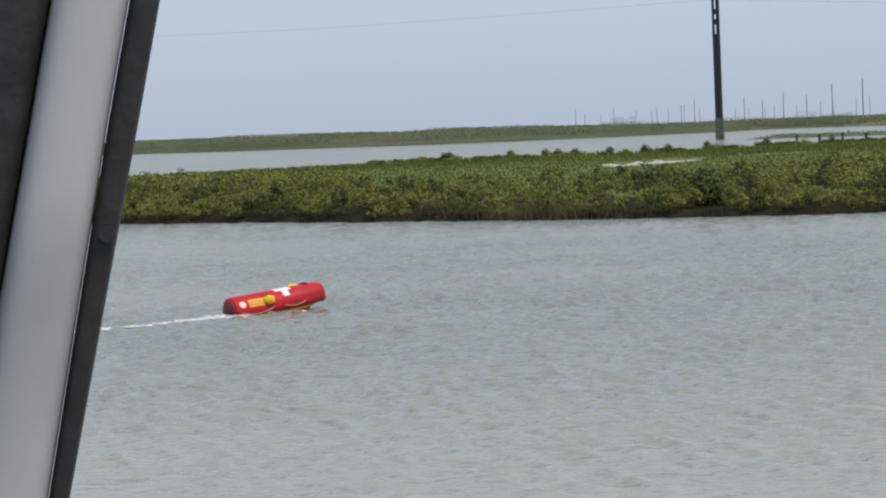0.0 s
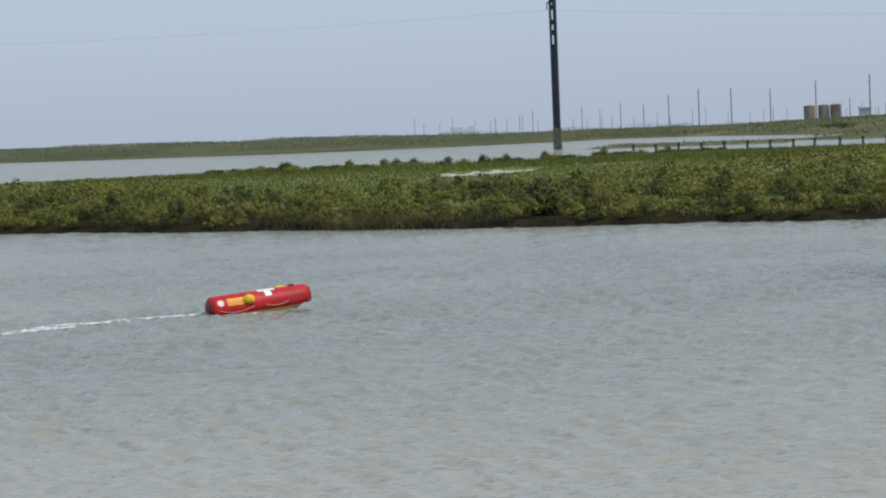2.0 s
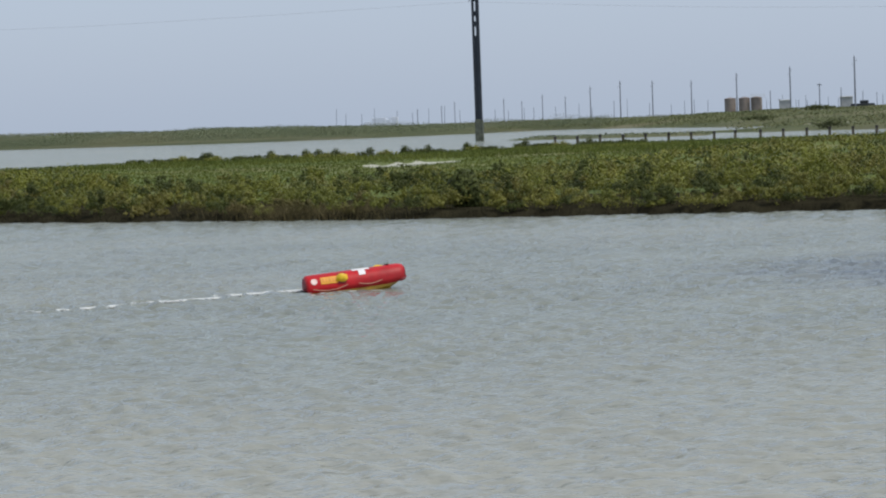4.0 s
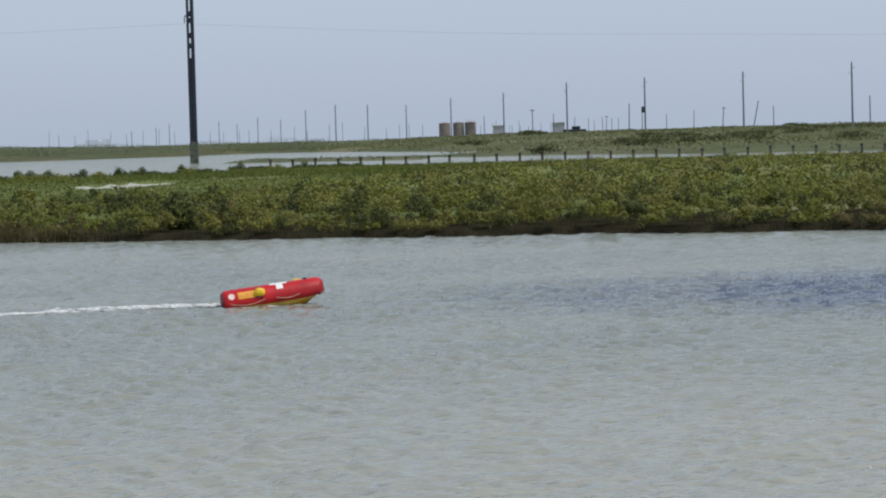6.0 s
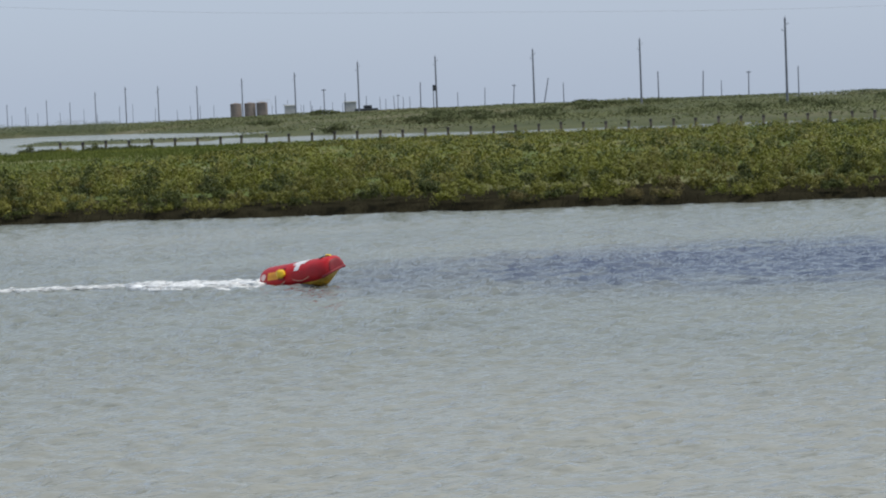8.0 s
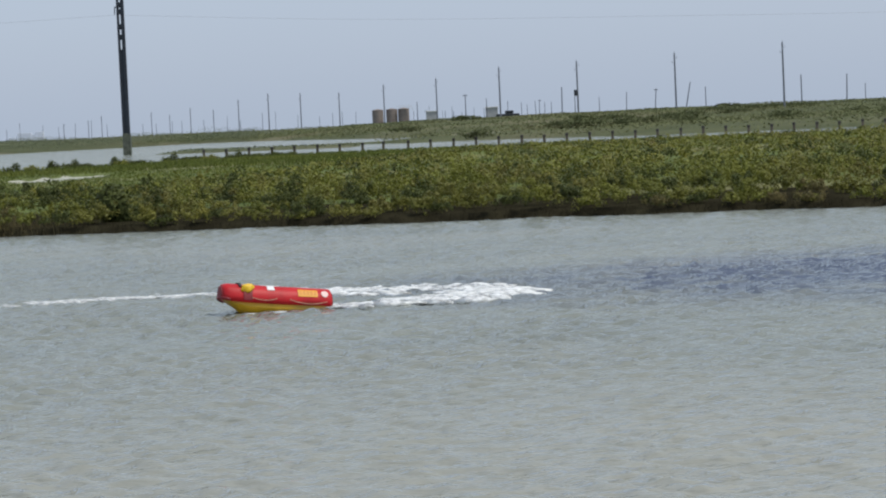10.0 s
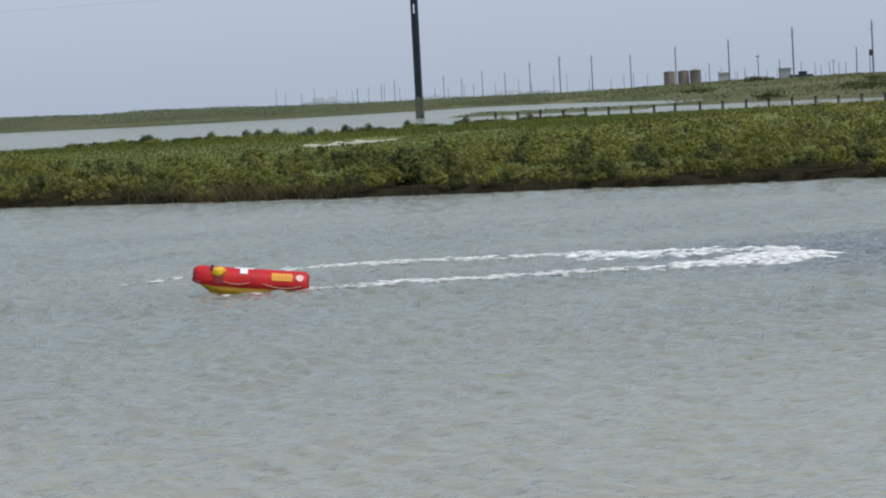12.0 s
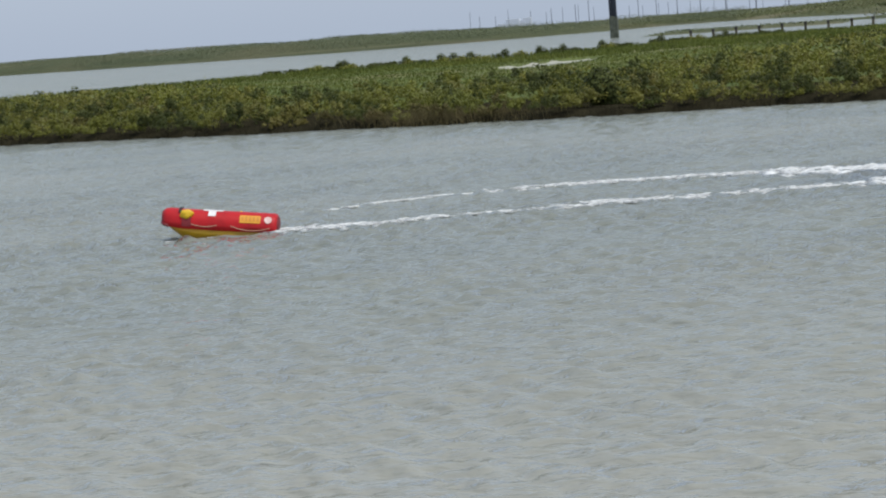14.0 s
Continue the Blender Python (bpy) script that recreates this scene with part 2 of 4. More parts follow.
# ---- mesh helpers ----
def mesh_object(name, verts, faces, mats, smooth=False, parent=None):
    """Links one mesh object from arrays: all faces have the same number of corners."""
    me = bpy.data.meshes.new(name)
    verts, faces = np.asarray(verts, dtype=np.float32), np.asarray(faces, dtype=np.int32)
    k = faces.shape[1]
    me.vertices.add(len(verts))
    me.vertices.foreach_set("co", verts.ravel())
    me.loops.add(faces.size)
    me.loops.foreach_set("vertex_index", faces.ravel())
    me.polygons.add(len(faces))
    me.polygons.foreach_set("loop_start", np.arange(0, faces.size, k, dtype=np.int32))
    me.polygons.foreach_set("loop_total", np.full(len(faces), k, dtype=np.int32))
    me.update(calc_edges=True)
    me.validate()
    me.polygons.foreach_set("use_smooth", np.full(len(me.polygons), smooth, dtype=bool))
    for m in mats:
        me.materials.append(m)
    ob = new(name, me)
    ob.parent = parent
    return ob


def part(name, bm, material_, parent=None, label="", smooth=False):
    """Links a bmesh as one mesh object under a thing or a part."""
    me = bpy.data.meshes.new(name)
    bmesh.ops.recalc_face_normals(bm, faces=bm.faces)
    bm.to_mesh(me)
    bm.free()
    me.materials.append(material_)
    for p in me.polygons:
        p.use_smooth = smooth
    ob = new(name, me)
    ob.parent = parent
    return tagged(ob, label)


def thing(name, m, label, category, group=""):
    ob = new(name)
    ob.empty_display_size = 0.2
    ob.matrix_basis = m
    return tagged(ob, label, category, group)


def box(x0, x1, y0, y1, z0, z1, bevel=0.0):
    bm = bmesh.new()
    bmesh.ops.create_cube(bm, size=1)
    for v in bm.verts:
        v.co = Vector(((x0 + x1) / 2 + v.co.x * (x1 - x0), (y0 + y1) / 2 + v.co.y * (y1 - y0), (z0 + z1) / 2 + v.co.z * (z1 - z0)))
    if bevel:
        bmesh.ops.bevel(bm, geom=bm.edges, offset=bevel, segments=2, affect="EDGES", profile=0.5)
    return bm


def rod(a, b, r0, r1=None, sides=8):
    """A tapered round bar from a to b."""
    a, b = Vector(a), Vector(b)
    bm = bmesh.new()
    bmesh.ops.create_cone(bm, cap_ends=True, segments=sides, radius1=r0, radius2=r0 if r1 is None else r1, depth=(b - a).length)
    q = (b - a).to_track_quat("Z", "Y").to_matrix().to_4x4()
    bmesh.ops.transform(bm, matrix=Matrix.Translation((a + b) / 2) @ q, verts=bm.verts)
    return bm


def merged(*parts):
    out = bmesh.new()
    for p in parts:
        me = bpy.data.meshes.new("tmp")
        p.to_mesh(me)
        p.free()
        out.from_mesh(me)
        bpy.data.meshes.remove(me)
    return out


def tube(points, r, sides=6):
    """A bent round bar along points."""
    bm = bmesh.new()
    rings = []
    pts = [Vector(p) for p in points]
    for i, p in enumerate(pts):
        d = (pts[min(i + 1, len(pts) - 1)] - pts[max(i - 1, 0)]).normalized()
        side = d.cross(Vector((0, 0, 1)))
        side = side.normalized() if side.length > 1e-4 else Vector((1, 0, 0))
        up = side.cross(d)
        rings.append([bm.verts.new(p + r * (side * math.cos(k * math.tau / sides) + up * math.sin(k * math.tau / sides))) for k in range(sides)])
    for a, b in zip(rings, rings[1:]):
        for k in range(sides):
            bm.faces.new((a[k], a[(k + 1) % sides], b[(k + 1) % sides], b[k]))
    bm.faces.new(rings[0]), bm.faces.new(rings[-1][::-1])
    return bm


def loft(sections, closed=True):
    """A skin over rings of equal length."""
    bm = bmesh.new()
    rings = [[bm.verts.new(p) for p in s] for s in sections]
    n = len(rings[0])
    for a, b in zip(rings, rings[1:]):
        for k in range(n if closed else n - 1):
            bm.faces.new((a[k], a[(k + 1) % n], b[(k + 1) % n], b[k]))
    if closed:
        bm.faces.new(rings[0]), bm.faces.new(rings[-1][::-1])
    return bm


rng = np.random.default_rng(7)


def value_noise(x, y, scale, seed):
    """Smooth noise from 0 to 1 over the plan."""
    table = np.random.default_rng(seed).random((64, 64))
    u, v = x / scale, y / scale
    i, j = np.floor(u).astype(int), np.floor(v).astype(int)
    fu, fv = u - i, v - j
    fu, fv = fu * fu * (3 - 2 * fu), fv * fv * (3 - 2 * fv)
    a, b = table[i % 64, j % 64], table[(i + 1) % 64, j % 64]
    c, d = table[i % 64, (j + 1) % 64], table[(i + 1) % 64, (j + 1) % 64]
    return (a * (1 - fu) + b * fu) * (1 - fv) + (c * (1 - fu) + d * fu) * fv


def leaves(name, centers, length, width, mat, facing=None, parent=None):
    """One mesh of many small pointed leaves at the centres, each turned its own way about the side it faces."""
    n = len(centers)
    length = length * rng.uniform(0.6, 1.35, n)
    face = rng.normal(0, 0.32, (n, 3)) + (np.array([0, 0, 0.8]) if facing is None else facing + np.array([0, 0, 0.25]))
    face /= np.linalg.norm(face, axis=1)[:, None]
    d = np.cross(face, rng.normal(0, 1, (n, 3)))
    d /= np.linalg.norm(d, axis=1)[:, None] + 1e-9
    s = np.cross(face, d)
    w = (width * length / length.mean())[:, None]
    l = length[:, None]
    v = np.stack([centers - d * l / 2, centers + s * w / 2, centers + d * l / 2, centers - s * w / 2], 1).reshape(-1, 3)
    f = np.arange(4 * n).reshape(n, 4)
    return mesh_object(name, v, f, [mat], parent=parent)


def blades(name, roots, height, width, mat, lean=0.35, parent=None):
    """One mesh of many upright tapering blades or twigs."""
    n = len(roots)
    h = height * rng.uniform(0.55, 1.2, n)
    yaw = rng.uniform(0, math.tau, n)
    off = rng.normal(0, lean, (n, 2)) * h[:, None]
    tip = roots + np.concatenate([off, h[:, None]], 1)
    side = np.stack([np.cos(yaw), np.sin(yaw), np.zeros(n)], 1) * width / 2
    v = np.stack([roots - side, roots + side, tip + side * 0.25, tip - side * 0.25], 1).reshape(-1, 3)
    return mesh_object(name, v, np.arange(4 * n).reshape(n, 4), [mat], parent=parent)


def sheet(name, xs, ys, height, mat, label, category="ground"):
    """A land surface over a grid, its height from a function of the plan."""
    X, Y = np.meshgrid(xs, ys)
    Z = height(X, Y)
    v = np.stack([X, Y, Z], -1).reshape(-1, 3)
    nx, ny = len(xs), len(ys)
    i = (np.arange(ny - 1)[:, None] * nx + np.arange(nx - 1)[None]).ravel()
    f = np.stack([i, i + 1, i + nx + 1, i + nx], 1)
    return tagged(mesh_object(name, v, f, [mat], smooth=True), label, category, kind="structure")


# ---- plan of the shores: distance north of the camera, by metres east ----
def near_edge(x):
    """The near marsh's waterline."""
    base = np.interp(x, [-60, -34, -23, -15.8, -10.2, -3.5, 4.4, 9.3, 16, 40], [78, 65.5, 58.2, 54.0, 51.0, 49.4, 47.0, 45.9, 44.6, 42])
    return base + 0.7 * (value_noise(x, x * 0, 1.7, 3) - 0.5) + 0.35 * (value_noise(x, x * 0, 0.6, 4) - 0.5)


def thicket_back(x):
    """Where the tall thicket gives way to low marsh."""
    return np.interp(x, [-60, -44, -36, -27, -21, -11, -7.5, -3, 5, 30, 60], [110, 122, 120, 94, 76, 76, 96, 140, 165, 165, 165])


def marsh_back(x):
    """The north edge of the low marsh, on the channel."""
    return np.interp(x, [-80, -52, -41, -31, -27, -22, -17, -8, 0, 15, 30, 80], [116, 128, 150, 150, 147, 158, 170, 174, 172, 168, 166, 166])


def far_base(x):
    """The waterline of the far shore."""
    return np.interp(x, [-700, -215, -150, -100, -75, -60, -52, -42, -27, -11, 0, 10, 40, 300],
                     [900, 540, 455, 405, 415, 450, 490, 480, 432, 365, 335, 330, 330, 330])


# ---- ground, bed and water ----
bed = sheet("ground", np.linspace(-4600, 4600, 41), np.linspace(-4600, 4600, 41),
            lambda x, y: -0.8 - 0.3 * value_noise(x, y, 300, 9), M_BED, "silty bay bed under shallow murky water")


def build_water():
    """The bay as one sheet of wind chop, finer where it lies nearer."""
    az = np.radians(np.concatenate([np.arange(-180, -26, 9), np.arange(-26, 14.01, 0.1), np.arange(18, 180, 9)]))
    r = np.concatenate([[2.5, 5, 8], np.exp(np.arange(math.log(9.5), math.log(58), 0.0029)),
                        np.exp(np.arange(math.log(58), math.log(600), 0.02)), [800, 1200, 2000, 3200, 4600]])
    A, R = np.meshgrid(az, r)
    X, Y = R * np.sin(A), R * np.cos(A)
    Z = np.zeros_like(X)
    g = np.random.default_rng(11)
    # calmer and rougher areas, and one gust that ruffles the water dark
    calm = 0.55 + 0.9 * value_noise(X, Y, 2.6, 21) * (0.5 + value_noise(X, Y, 9.0, 22))
    gust = np.exp(-((X - 4.6) / 3.4) ** 4 - ((Y - 30.2 + 0.12 * (X - 4)) / 2.6) ** 2) * (0.5 + value_noise(X, Y, 1.1, 23))
    for k in range(66):
        lam = math.exp(g.uniform(math.log(0.11), math.log(0.38)) if k < 52 else g.uniform(math.log(0.45), math.log(0.9)))
        heading = radians(258) + g.normal(0, 0.5)
        kx, ky = math.cos(heading) * math.tau / lam, math.sin(heading) * math.tau / lam
        amp = 0.0116 * lam if k < 52 else 0.0028 * lam
        fade = 1 / (1 + (R * 0.003 / (lam * 0.5)) ** 4)
        warp = 0.6 * np.sin(0.37 * X + k) + 0.6 * np.sin(0.31 * Y + 2.1 * k)
        phase = kx * X + ky * Y + g.uniform(0, 6.28) + warp
        wave = np.sin(phase) - 0.36 * np.cos(2 * phase) * (lam > 0.18)
        Z += amp * fade * (calm + 0.8 * gust) * wave
    # the near shore shelters the water beside it
    Z *= np.interp(R, [4, 9, 14, 24, 40], [0, 0.5, 0.68, 1.0, 1.05])
    v = np.stack([X, Y, Z], -1).reshape(-1, 3)
    nx = len(az)
    j = np.arange(nx)
    i = (np.arange(len(r) - 1)[:, None] * nx + j[None])
    k = (np.arange(len(r) - 1)[:, None] * nx + ((j + 1) % nx)[None])
    f = np.stack([i, k, k + nx, i + nx], -1).reshape(-1, 4)
    return tagged(mesh_object("water", v, f, [M_WATER], smooth=True), "murky grey-green bay water ruffled by wind chop", "water", kind="structure")


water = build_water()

sheet("near_shore", np.linspace(-300, 300, 61), np.linspace(-400, 6.5, 82),
      lambda x, y: np.clip((4.5 - y) * 0.18, -0.7, 0.4) + 0.06 * value_noise(x, y, 1.5, 31), M_GRAVEL, "bare gravel shore where the camera stands")


def salt_pan(x, y):
    """Below zero on the pale wet flat in the marsh and on the streak beside it."""
    pool = ((x + 18.2) / 1.9) ** 2 + ((y - 117) / 9.0) ** 2 - 1
    streak = ((x + 13.6) / 2.6) ** 2 + ((y - 128 - 0.5 * (x + 15)) / 2.0) ** 2 - 1
    return np.minimum(pool, streak) + 0.5 * (value_noise(x, y, 1.6, 6) - 0.5)


def marsh_height(x, y):
    front = (y - near_edge(x)) * 0.5
    back = (marsh_back(x) - y) * 0.05
    h = np.minimum(np.minimum(front, back), 0.12) + 0.05 * value_noise(x, y, 1.2, 5)
    return np.maximum(np.minimum(h, np.clip(salt_pan(x, y) * 0.4, 0.03, 0.3)), -0.4)


marsh = sheet("near_marsh", np.arange(-75, 70.1, 0.5), np.concatenate([np.arange(41, 80, 0.3), np.arange(80, 180, 0.6)]),
              marsh_height, M_MARSH, "low muddy marsh island with a pale wet salt pan")
marsh.data.materials.append(M_SHADED_MUD)
marsh.data.materials.append(M_PAN)
centre = np.array([poly.center[:] for poly in marsh.data.polygons])
wet = salt_pan(centre[:, 0], centre[:, 1]) < 0.08
# where the mud with the painted shade lies: the thicket's front and low edges
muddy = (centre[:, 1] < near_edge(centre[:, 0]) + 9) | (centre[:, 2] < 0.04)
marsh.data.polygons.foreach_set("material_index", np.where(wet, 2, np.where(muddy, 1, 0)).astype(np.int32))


def far_height(x, y):
    d = y - far_base(x)
    rise = np.interp(x, [-700, -80, -20, 20, 300], [0.5, 0.6, 1.6, 1.9, 1.9])
    dune = np.clip((d - 40) / 25, 0, 1) * np.clip((140 - d) / 40, 0, 1) * np.interp(x, [-300, -150, -100, -50, -30], [2.2, 2.0, 1.4, 0.5, 0])
    return dune * (0.45 + 0.75 * value_noise(x, y, 24, 46)) - 0.4 + np.clip(d * 0.05, -0.3, 0.5) + np.clip(d / 90, 0, 1) * rise + 0.25 * value_noise(x, y, 14, 41) * (d > 0)


sheet("far_land", np.concatenate([np.arange(-700, -240, 20), np.arange(-240, 260, 4), np.arange(260, 700, 20)]),
      np.concatenate([np.arange(320, 560, 4), np.arange(560, 1500, 30)]), far_height, M_SCRUB, "low scrubby shore beyond the channel")


def spit_height(x, y):
    d = np.minimum(y - np.interp(x, [-8, -4, 2, 12, 16, 30, 60, 140], [262, 250, 250, 228, 215, 205, 200, 200]),
                   np.interp(x, [-8, 10, 25, 140], [272, 292, 320, 330]) - y)
    return np.clip(d * 0.03, -0.4, 0.55) + 0.2 * value_noise(x, y, 7, 42) * (d > 0)


sheet("scrub_spit", np.arange(-12, 141, 2.0), np.arange(196, 334, 2.0), spit_height, M_SCRUB, "brushy sand spit behind the fence")


def bar_height(x, y):
    d = np.minimum(1 - np.abs((y - 262 + 0.9 * (x + 29)) / 11), np.minimum((x + 30) * 0.2, (-9 - x) * 0.4))
    return np.clip(d * 0.5, -0.4, 0.22)


sheet("mud_bar", np.arange(-34, -5, 1.0), np.arange(225, 280, 1.5), bar_height, M_SCRUB, "thin mud bar in the channel")


sheet("sand_flat", np.arange(-4, 14.1, 0.6), np.arange(262, 346, 2.0),
      lambda x, y: np.clip((1 - ((x - 4.2 - 0.03 * (y - 300)) / 5.5) ** 2 - ((y - 304) / 36) ** 2) * 1.2, -0.5, 0.45 + 0.05 * value_noise(x, y, 2.0, 44)),
      M_SAND, "pale bare sand flat between the spit and the rise")


# ---- vegetation ----
def thicket_points(x0, x1, depth0, depth1, spacing, tufts, per_tuft, leaf):
    """Leaves in upright tufts on bushes that stand shoulder to shoulder: places, outward sides, sizes and the bush's tint."""
    gx, gd = np.meshgrid(np.arange(x0, x1, spacing), np.arange(depth0, depth1, spacing * 0.85))
    bx = gx.ravel() + rng.uniform(-0.48, 0.48, gx.size) * spacing
    bd = np.maximum(gd.ravel() + rng.uniform(-0.48, 0.48, gx.size) * spacing, 0.2)
    by = near_edge(bx) + bd
    ok = (by < thicket_back(bx)) & ((rng.random(len(bx)) > 0.2) | (bd < 0.9))
    bx, by, bd = bx[ok], by[ok], bd[ok]
    rise = np.clip((thicket_back(bx) - by) / 4 + 0.55, 0.55, 1)
    low = np.interp(bd, [0, 9, 28, 60], [1, 1, 0.72, 0.5])
    bh = low * (0.14 + 0.42 * value_noise(bx, by, 2.3, 54) + 0.55 * rng.random(len(bx)) ** 1.6) * rise * np.clip(0.66 + bd / 3.5, 0.66, 1)
    br = spacing * rng.uniform(0.30, 0.60, len(bx))
    # 0 green, 1 dry and brown, 2 yellow, 3 dark
    dry = np.exp(-((bx + 10.6) / 1.6) ** 4) * (bd < 2.0) + 0.25 * (value_noise(bx, by, 3.1, 57) > 0.74) * (bd < 1.5)
    gold = np.exp(-((bx + 5.0) / 0.9) ** 4) * (bd < 2.2) + 0.5 * (value_noise(bx, by, 2.2, 58) > 0.72)
    tint = np.where(rng.random(len(bx)) < dry * 0.6, 1, np.where(rng.random(len(bx)) < gold * 0.8, 2, np.where(rng.random(len(bx)) < 0.30, 3, 0)))
    t = np.repeat(np.arange(len(bx)), tufts)
    u = rng.normal(0, 1, (len(t), 3))
    u[:, 2] = np.abs(u[:, 2]) + 0.7
    u /= np.linalg.norm(u, axis=1)[:, None]
    reach = rng.uniform(0.6, 1.0, len(t))
    tr = (0.065 + 0.085 * rng.random(len(t))) * (spacing / 0.95)
    tc = np.stack([bx[t] + u[:, 0] * br[t] * reach, by[t] + u[:, 1] * br[t] * reach, 0.05 + np.maximum(u[:, 2] * bh[t] * reach, 0.02)], 1)
    k = rng.integers(0, len(t), len(t) * per_tuft)
    d = rng.normal(0, 1, (len(k), 3))
    d[:, 2] = d[:, 2] * 0.8 + 0.45
    d /= np.linalg.norm(d, axis=1)[:, None]
    shell = rng.random(len(k)) ** 0.4
    p = tc[k] + d * (tr[k] * shell)[:, None] * np.array([1, 1, 1.15])
    # bare feet of the outermost bushes
    foot = 0.03 + 0.13 * value_noise(p[:, 0], p[:, 1], 0.7, 59)
    keep = (p[:, 2] > foot) | (bd[t[k]] > 1.0) | (rng.random(len(k)) < 0.12)
    keep &= (p[:, 2] > 0.03) & ((p[:, 2] > 0.05 + 0.5 * bh[t[k]]) | (rng.random(len(k)) < 0.3))
    return p[keep], d[keep], np.full(keep.sum(), leaf), tint[t[k]][keep]


def build_thicket():
    zones = [thicket_points(-36, 19, 0.15, 3.6, 0.78, 12, 84, 0.040), thicket_points(-37, 20, 3.4, 11, 0.92, 11, 42, 0.050),
             thicket_points(-42, 22, 11, 27, 1.15, 10, 30, 0.070), thicket_points(-52, 40, 26, 118, 1.8, 9, 13, 0.11)]
    p, d, size, tint = (np.concatenate(c) for c in zip(*zones))
    looks = ((M_LEAF, "dense low mangrove thicket with olive-green leaves"), (M_LEAF_DRY, "dry brownish shrubs at the thicket's edge"),
             (M_LEAF_GOLD, "yellow-green mangrove bushes in the thicket"), (M_LEAF_DARK, "dark green mangrove bushes in the thicket"))
    for k, (mat, label) in enumerate(looks):
        own = tint == k
        tagged(leaves("mangrove_thicket", p[own], size[own], 0.6 * size[own].mean(), mat, d[own]), label, "mangrove", group="marsh vegetation", kind="stuff")
    n = 24000
    x = rng.uniform(-36, 19, n)
    y = near_edge(x) + rng.uniform(-0.12, 1.2, n)
    tagged(blades("mangrove_stems", np.stack([x, y, np.full(n, -0.05)], 1), 0.22, 0.008, M_SHADED_TWIG, 0.5),
           "bare mangrove stems at the waterline, darkened for shade", "mangrove", group="marsh vegetation", kind="stuff")
    n = 4500
    x = -10.6 + rng.normal(0, 1.0, n)
    y = near_edge(x) + rng.uniform(-0.1, 1.6, n)
    tagged(blades("dry_grass", np.stack([x, y, np.full(n, 0.0)], 1), 0.30, 0.009, M_STRAW, 0.40),
           "dry brown grass standing at the waterline", "grass", group="marsh vegetation", kind="stuff")


build_thicket()


def build_grass():
    n = 110000
    x = rng.uniform(-50, 24, n)
    y = rng.uniform(82, 174, n)
    h = marsh_height(x, y)
    ok = (y > thicket_back(x) - 2) & (y < marsh_back(x)) & (h > 0.04)
    x, y, h = x[ok], y[ok], h[ok]
    g = blades("marsh_grass", np.stack([x, y, h - 0.02], 1), np.where(y < 128, 0.09, 0.2), 0.06, M_GRASS, 0.5)
    tagged(g, "bright green low marsh cordgrass", "grass", kind="stuff")


build_grass()


def crown_points(n, rx, ry, h, seed):
    g = np.random.default_rng(seed)
    blobs = g.uniform(-1, 1, (9, 3)) * np.array([rx * 0.65, ry * 0.65, h * 0.28]) + np.array([0, 0, h * 0.58])
    c = blobs[g.integers(0, 9, n)]
    v = g.normal(0, 1, (n, 3))
    v /= np.linalg.norm(v, axis=1)[:, None]
    p = c + v * (g.random(n) ** 0.35)[:, None] * np.array([rx * 0.5, ry * 0.5, h * 0.42])
    p[:, 2] = np.clip(p[:, 2], 0.06 * h, None)
    return p, v


def shrub(m, n, rx, ry, h, leaf, mat, seed, label):
    ob = thing("shrub", m, label, "shrub", "marsh shrubs")
    g = random.Random(seed)
    stems = [rod((0, 0, -0.12), (g.uniform(-rx, rx) * 0.6, g.uniform(-ry, ry) * 0.6, h * g.uniform(0.5, 0.85)), 0.03 * h, 0.008 * h, 5) for _ in range(6)]
    part("stems", merged(*stems), M_SHADED_TWIG, ob)
    pts, pts_out = crown_points(n, rx, ry, h, seed)
    leaves("crown", pts, leaf, leaf * 0.55, mat, pts_out, parent=ob)
    return ob


def build_shrubs():
    shrub(pose(-6.95, 52.3, 0.05), 4200, 0.62, 0.55, 0.74, 0.085, M_LEAF_DARK, 71, "dark green mangrove bush standing in the thicket")
    kinds = [shrub(pose(-38.5, 152.2, 0.05), 500, 0.75, 0.6, 0.42, 0.12, M_LEAF, 72, "small rounded mangrove shrub at the channel's edge"),
             shrub(pose(-36.6, 151.5, 0.05), 600, 0.6, 0.55, 0.58, 0.12, M_LEAF_DARK, 73, "small rounded mangrove shrub at the channel's edge"),
             shrub(pose(-33.4, 149.8, 0.05), 700, 1.0, 0.7, 0.34, 0.12, M_LEAF_DARK, 74, "low spreading dark shrub at the channel's edge")]
    g = random.Random(5)
    x = -40.0
    while x < -11:
        s = g.uniform(0.7, 1.25)
        k = g.choice(kinds)
        y = float(marsh_back(np.array(x))) - g.uniform(1.5, 5)
        copy_thing(k, pose(x, y, 0.05, 0, 0, g.uniform(0, 360)))
        x += g.uniform(0.35, 1.5) * s


build_shrubs()


def ground_z(x, y):
    return max(float(far_height(np.array(float(x)), np.array(float(y)))), -0.3)


def land_leaves(name, n, x0, x1, y_of, h_of, height, leaf, mat, label, density):
    x = rng.uniform(x0, x1, n)
    y = y_of(x, rng.random(n))
    ok = density(x, y) > rng.random(n)
    x, y = x[ok], y[ok]
    z = h_of(x, y)
    lump = value_noise(x, y, 18, 80) ** 2 * 0.7 + value_noise(x, y, 6, 81) * 0.4 + value_noise(x, y, 2.2, 82) * 0.2
    top = height * (0.3 + 1.0 * lump)
    p = np.stack([x, y, z + top * rng.random(len(x)) ** 0.6], 1)[z > 0.0]
    return tagged(leaves(name, p, leaf, leaf * 0.6, mat), label, "scrub", group="far vegetation", kind="stuff")


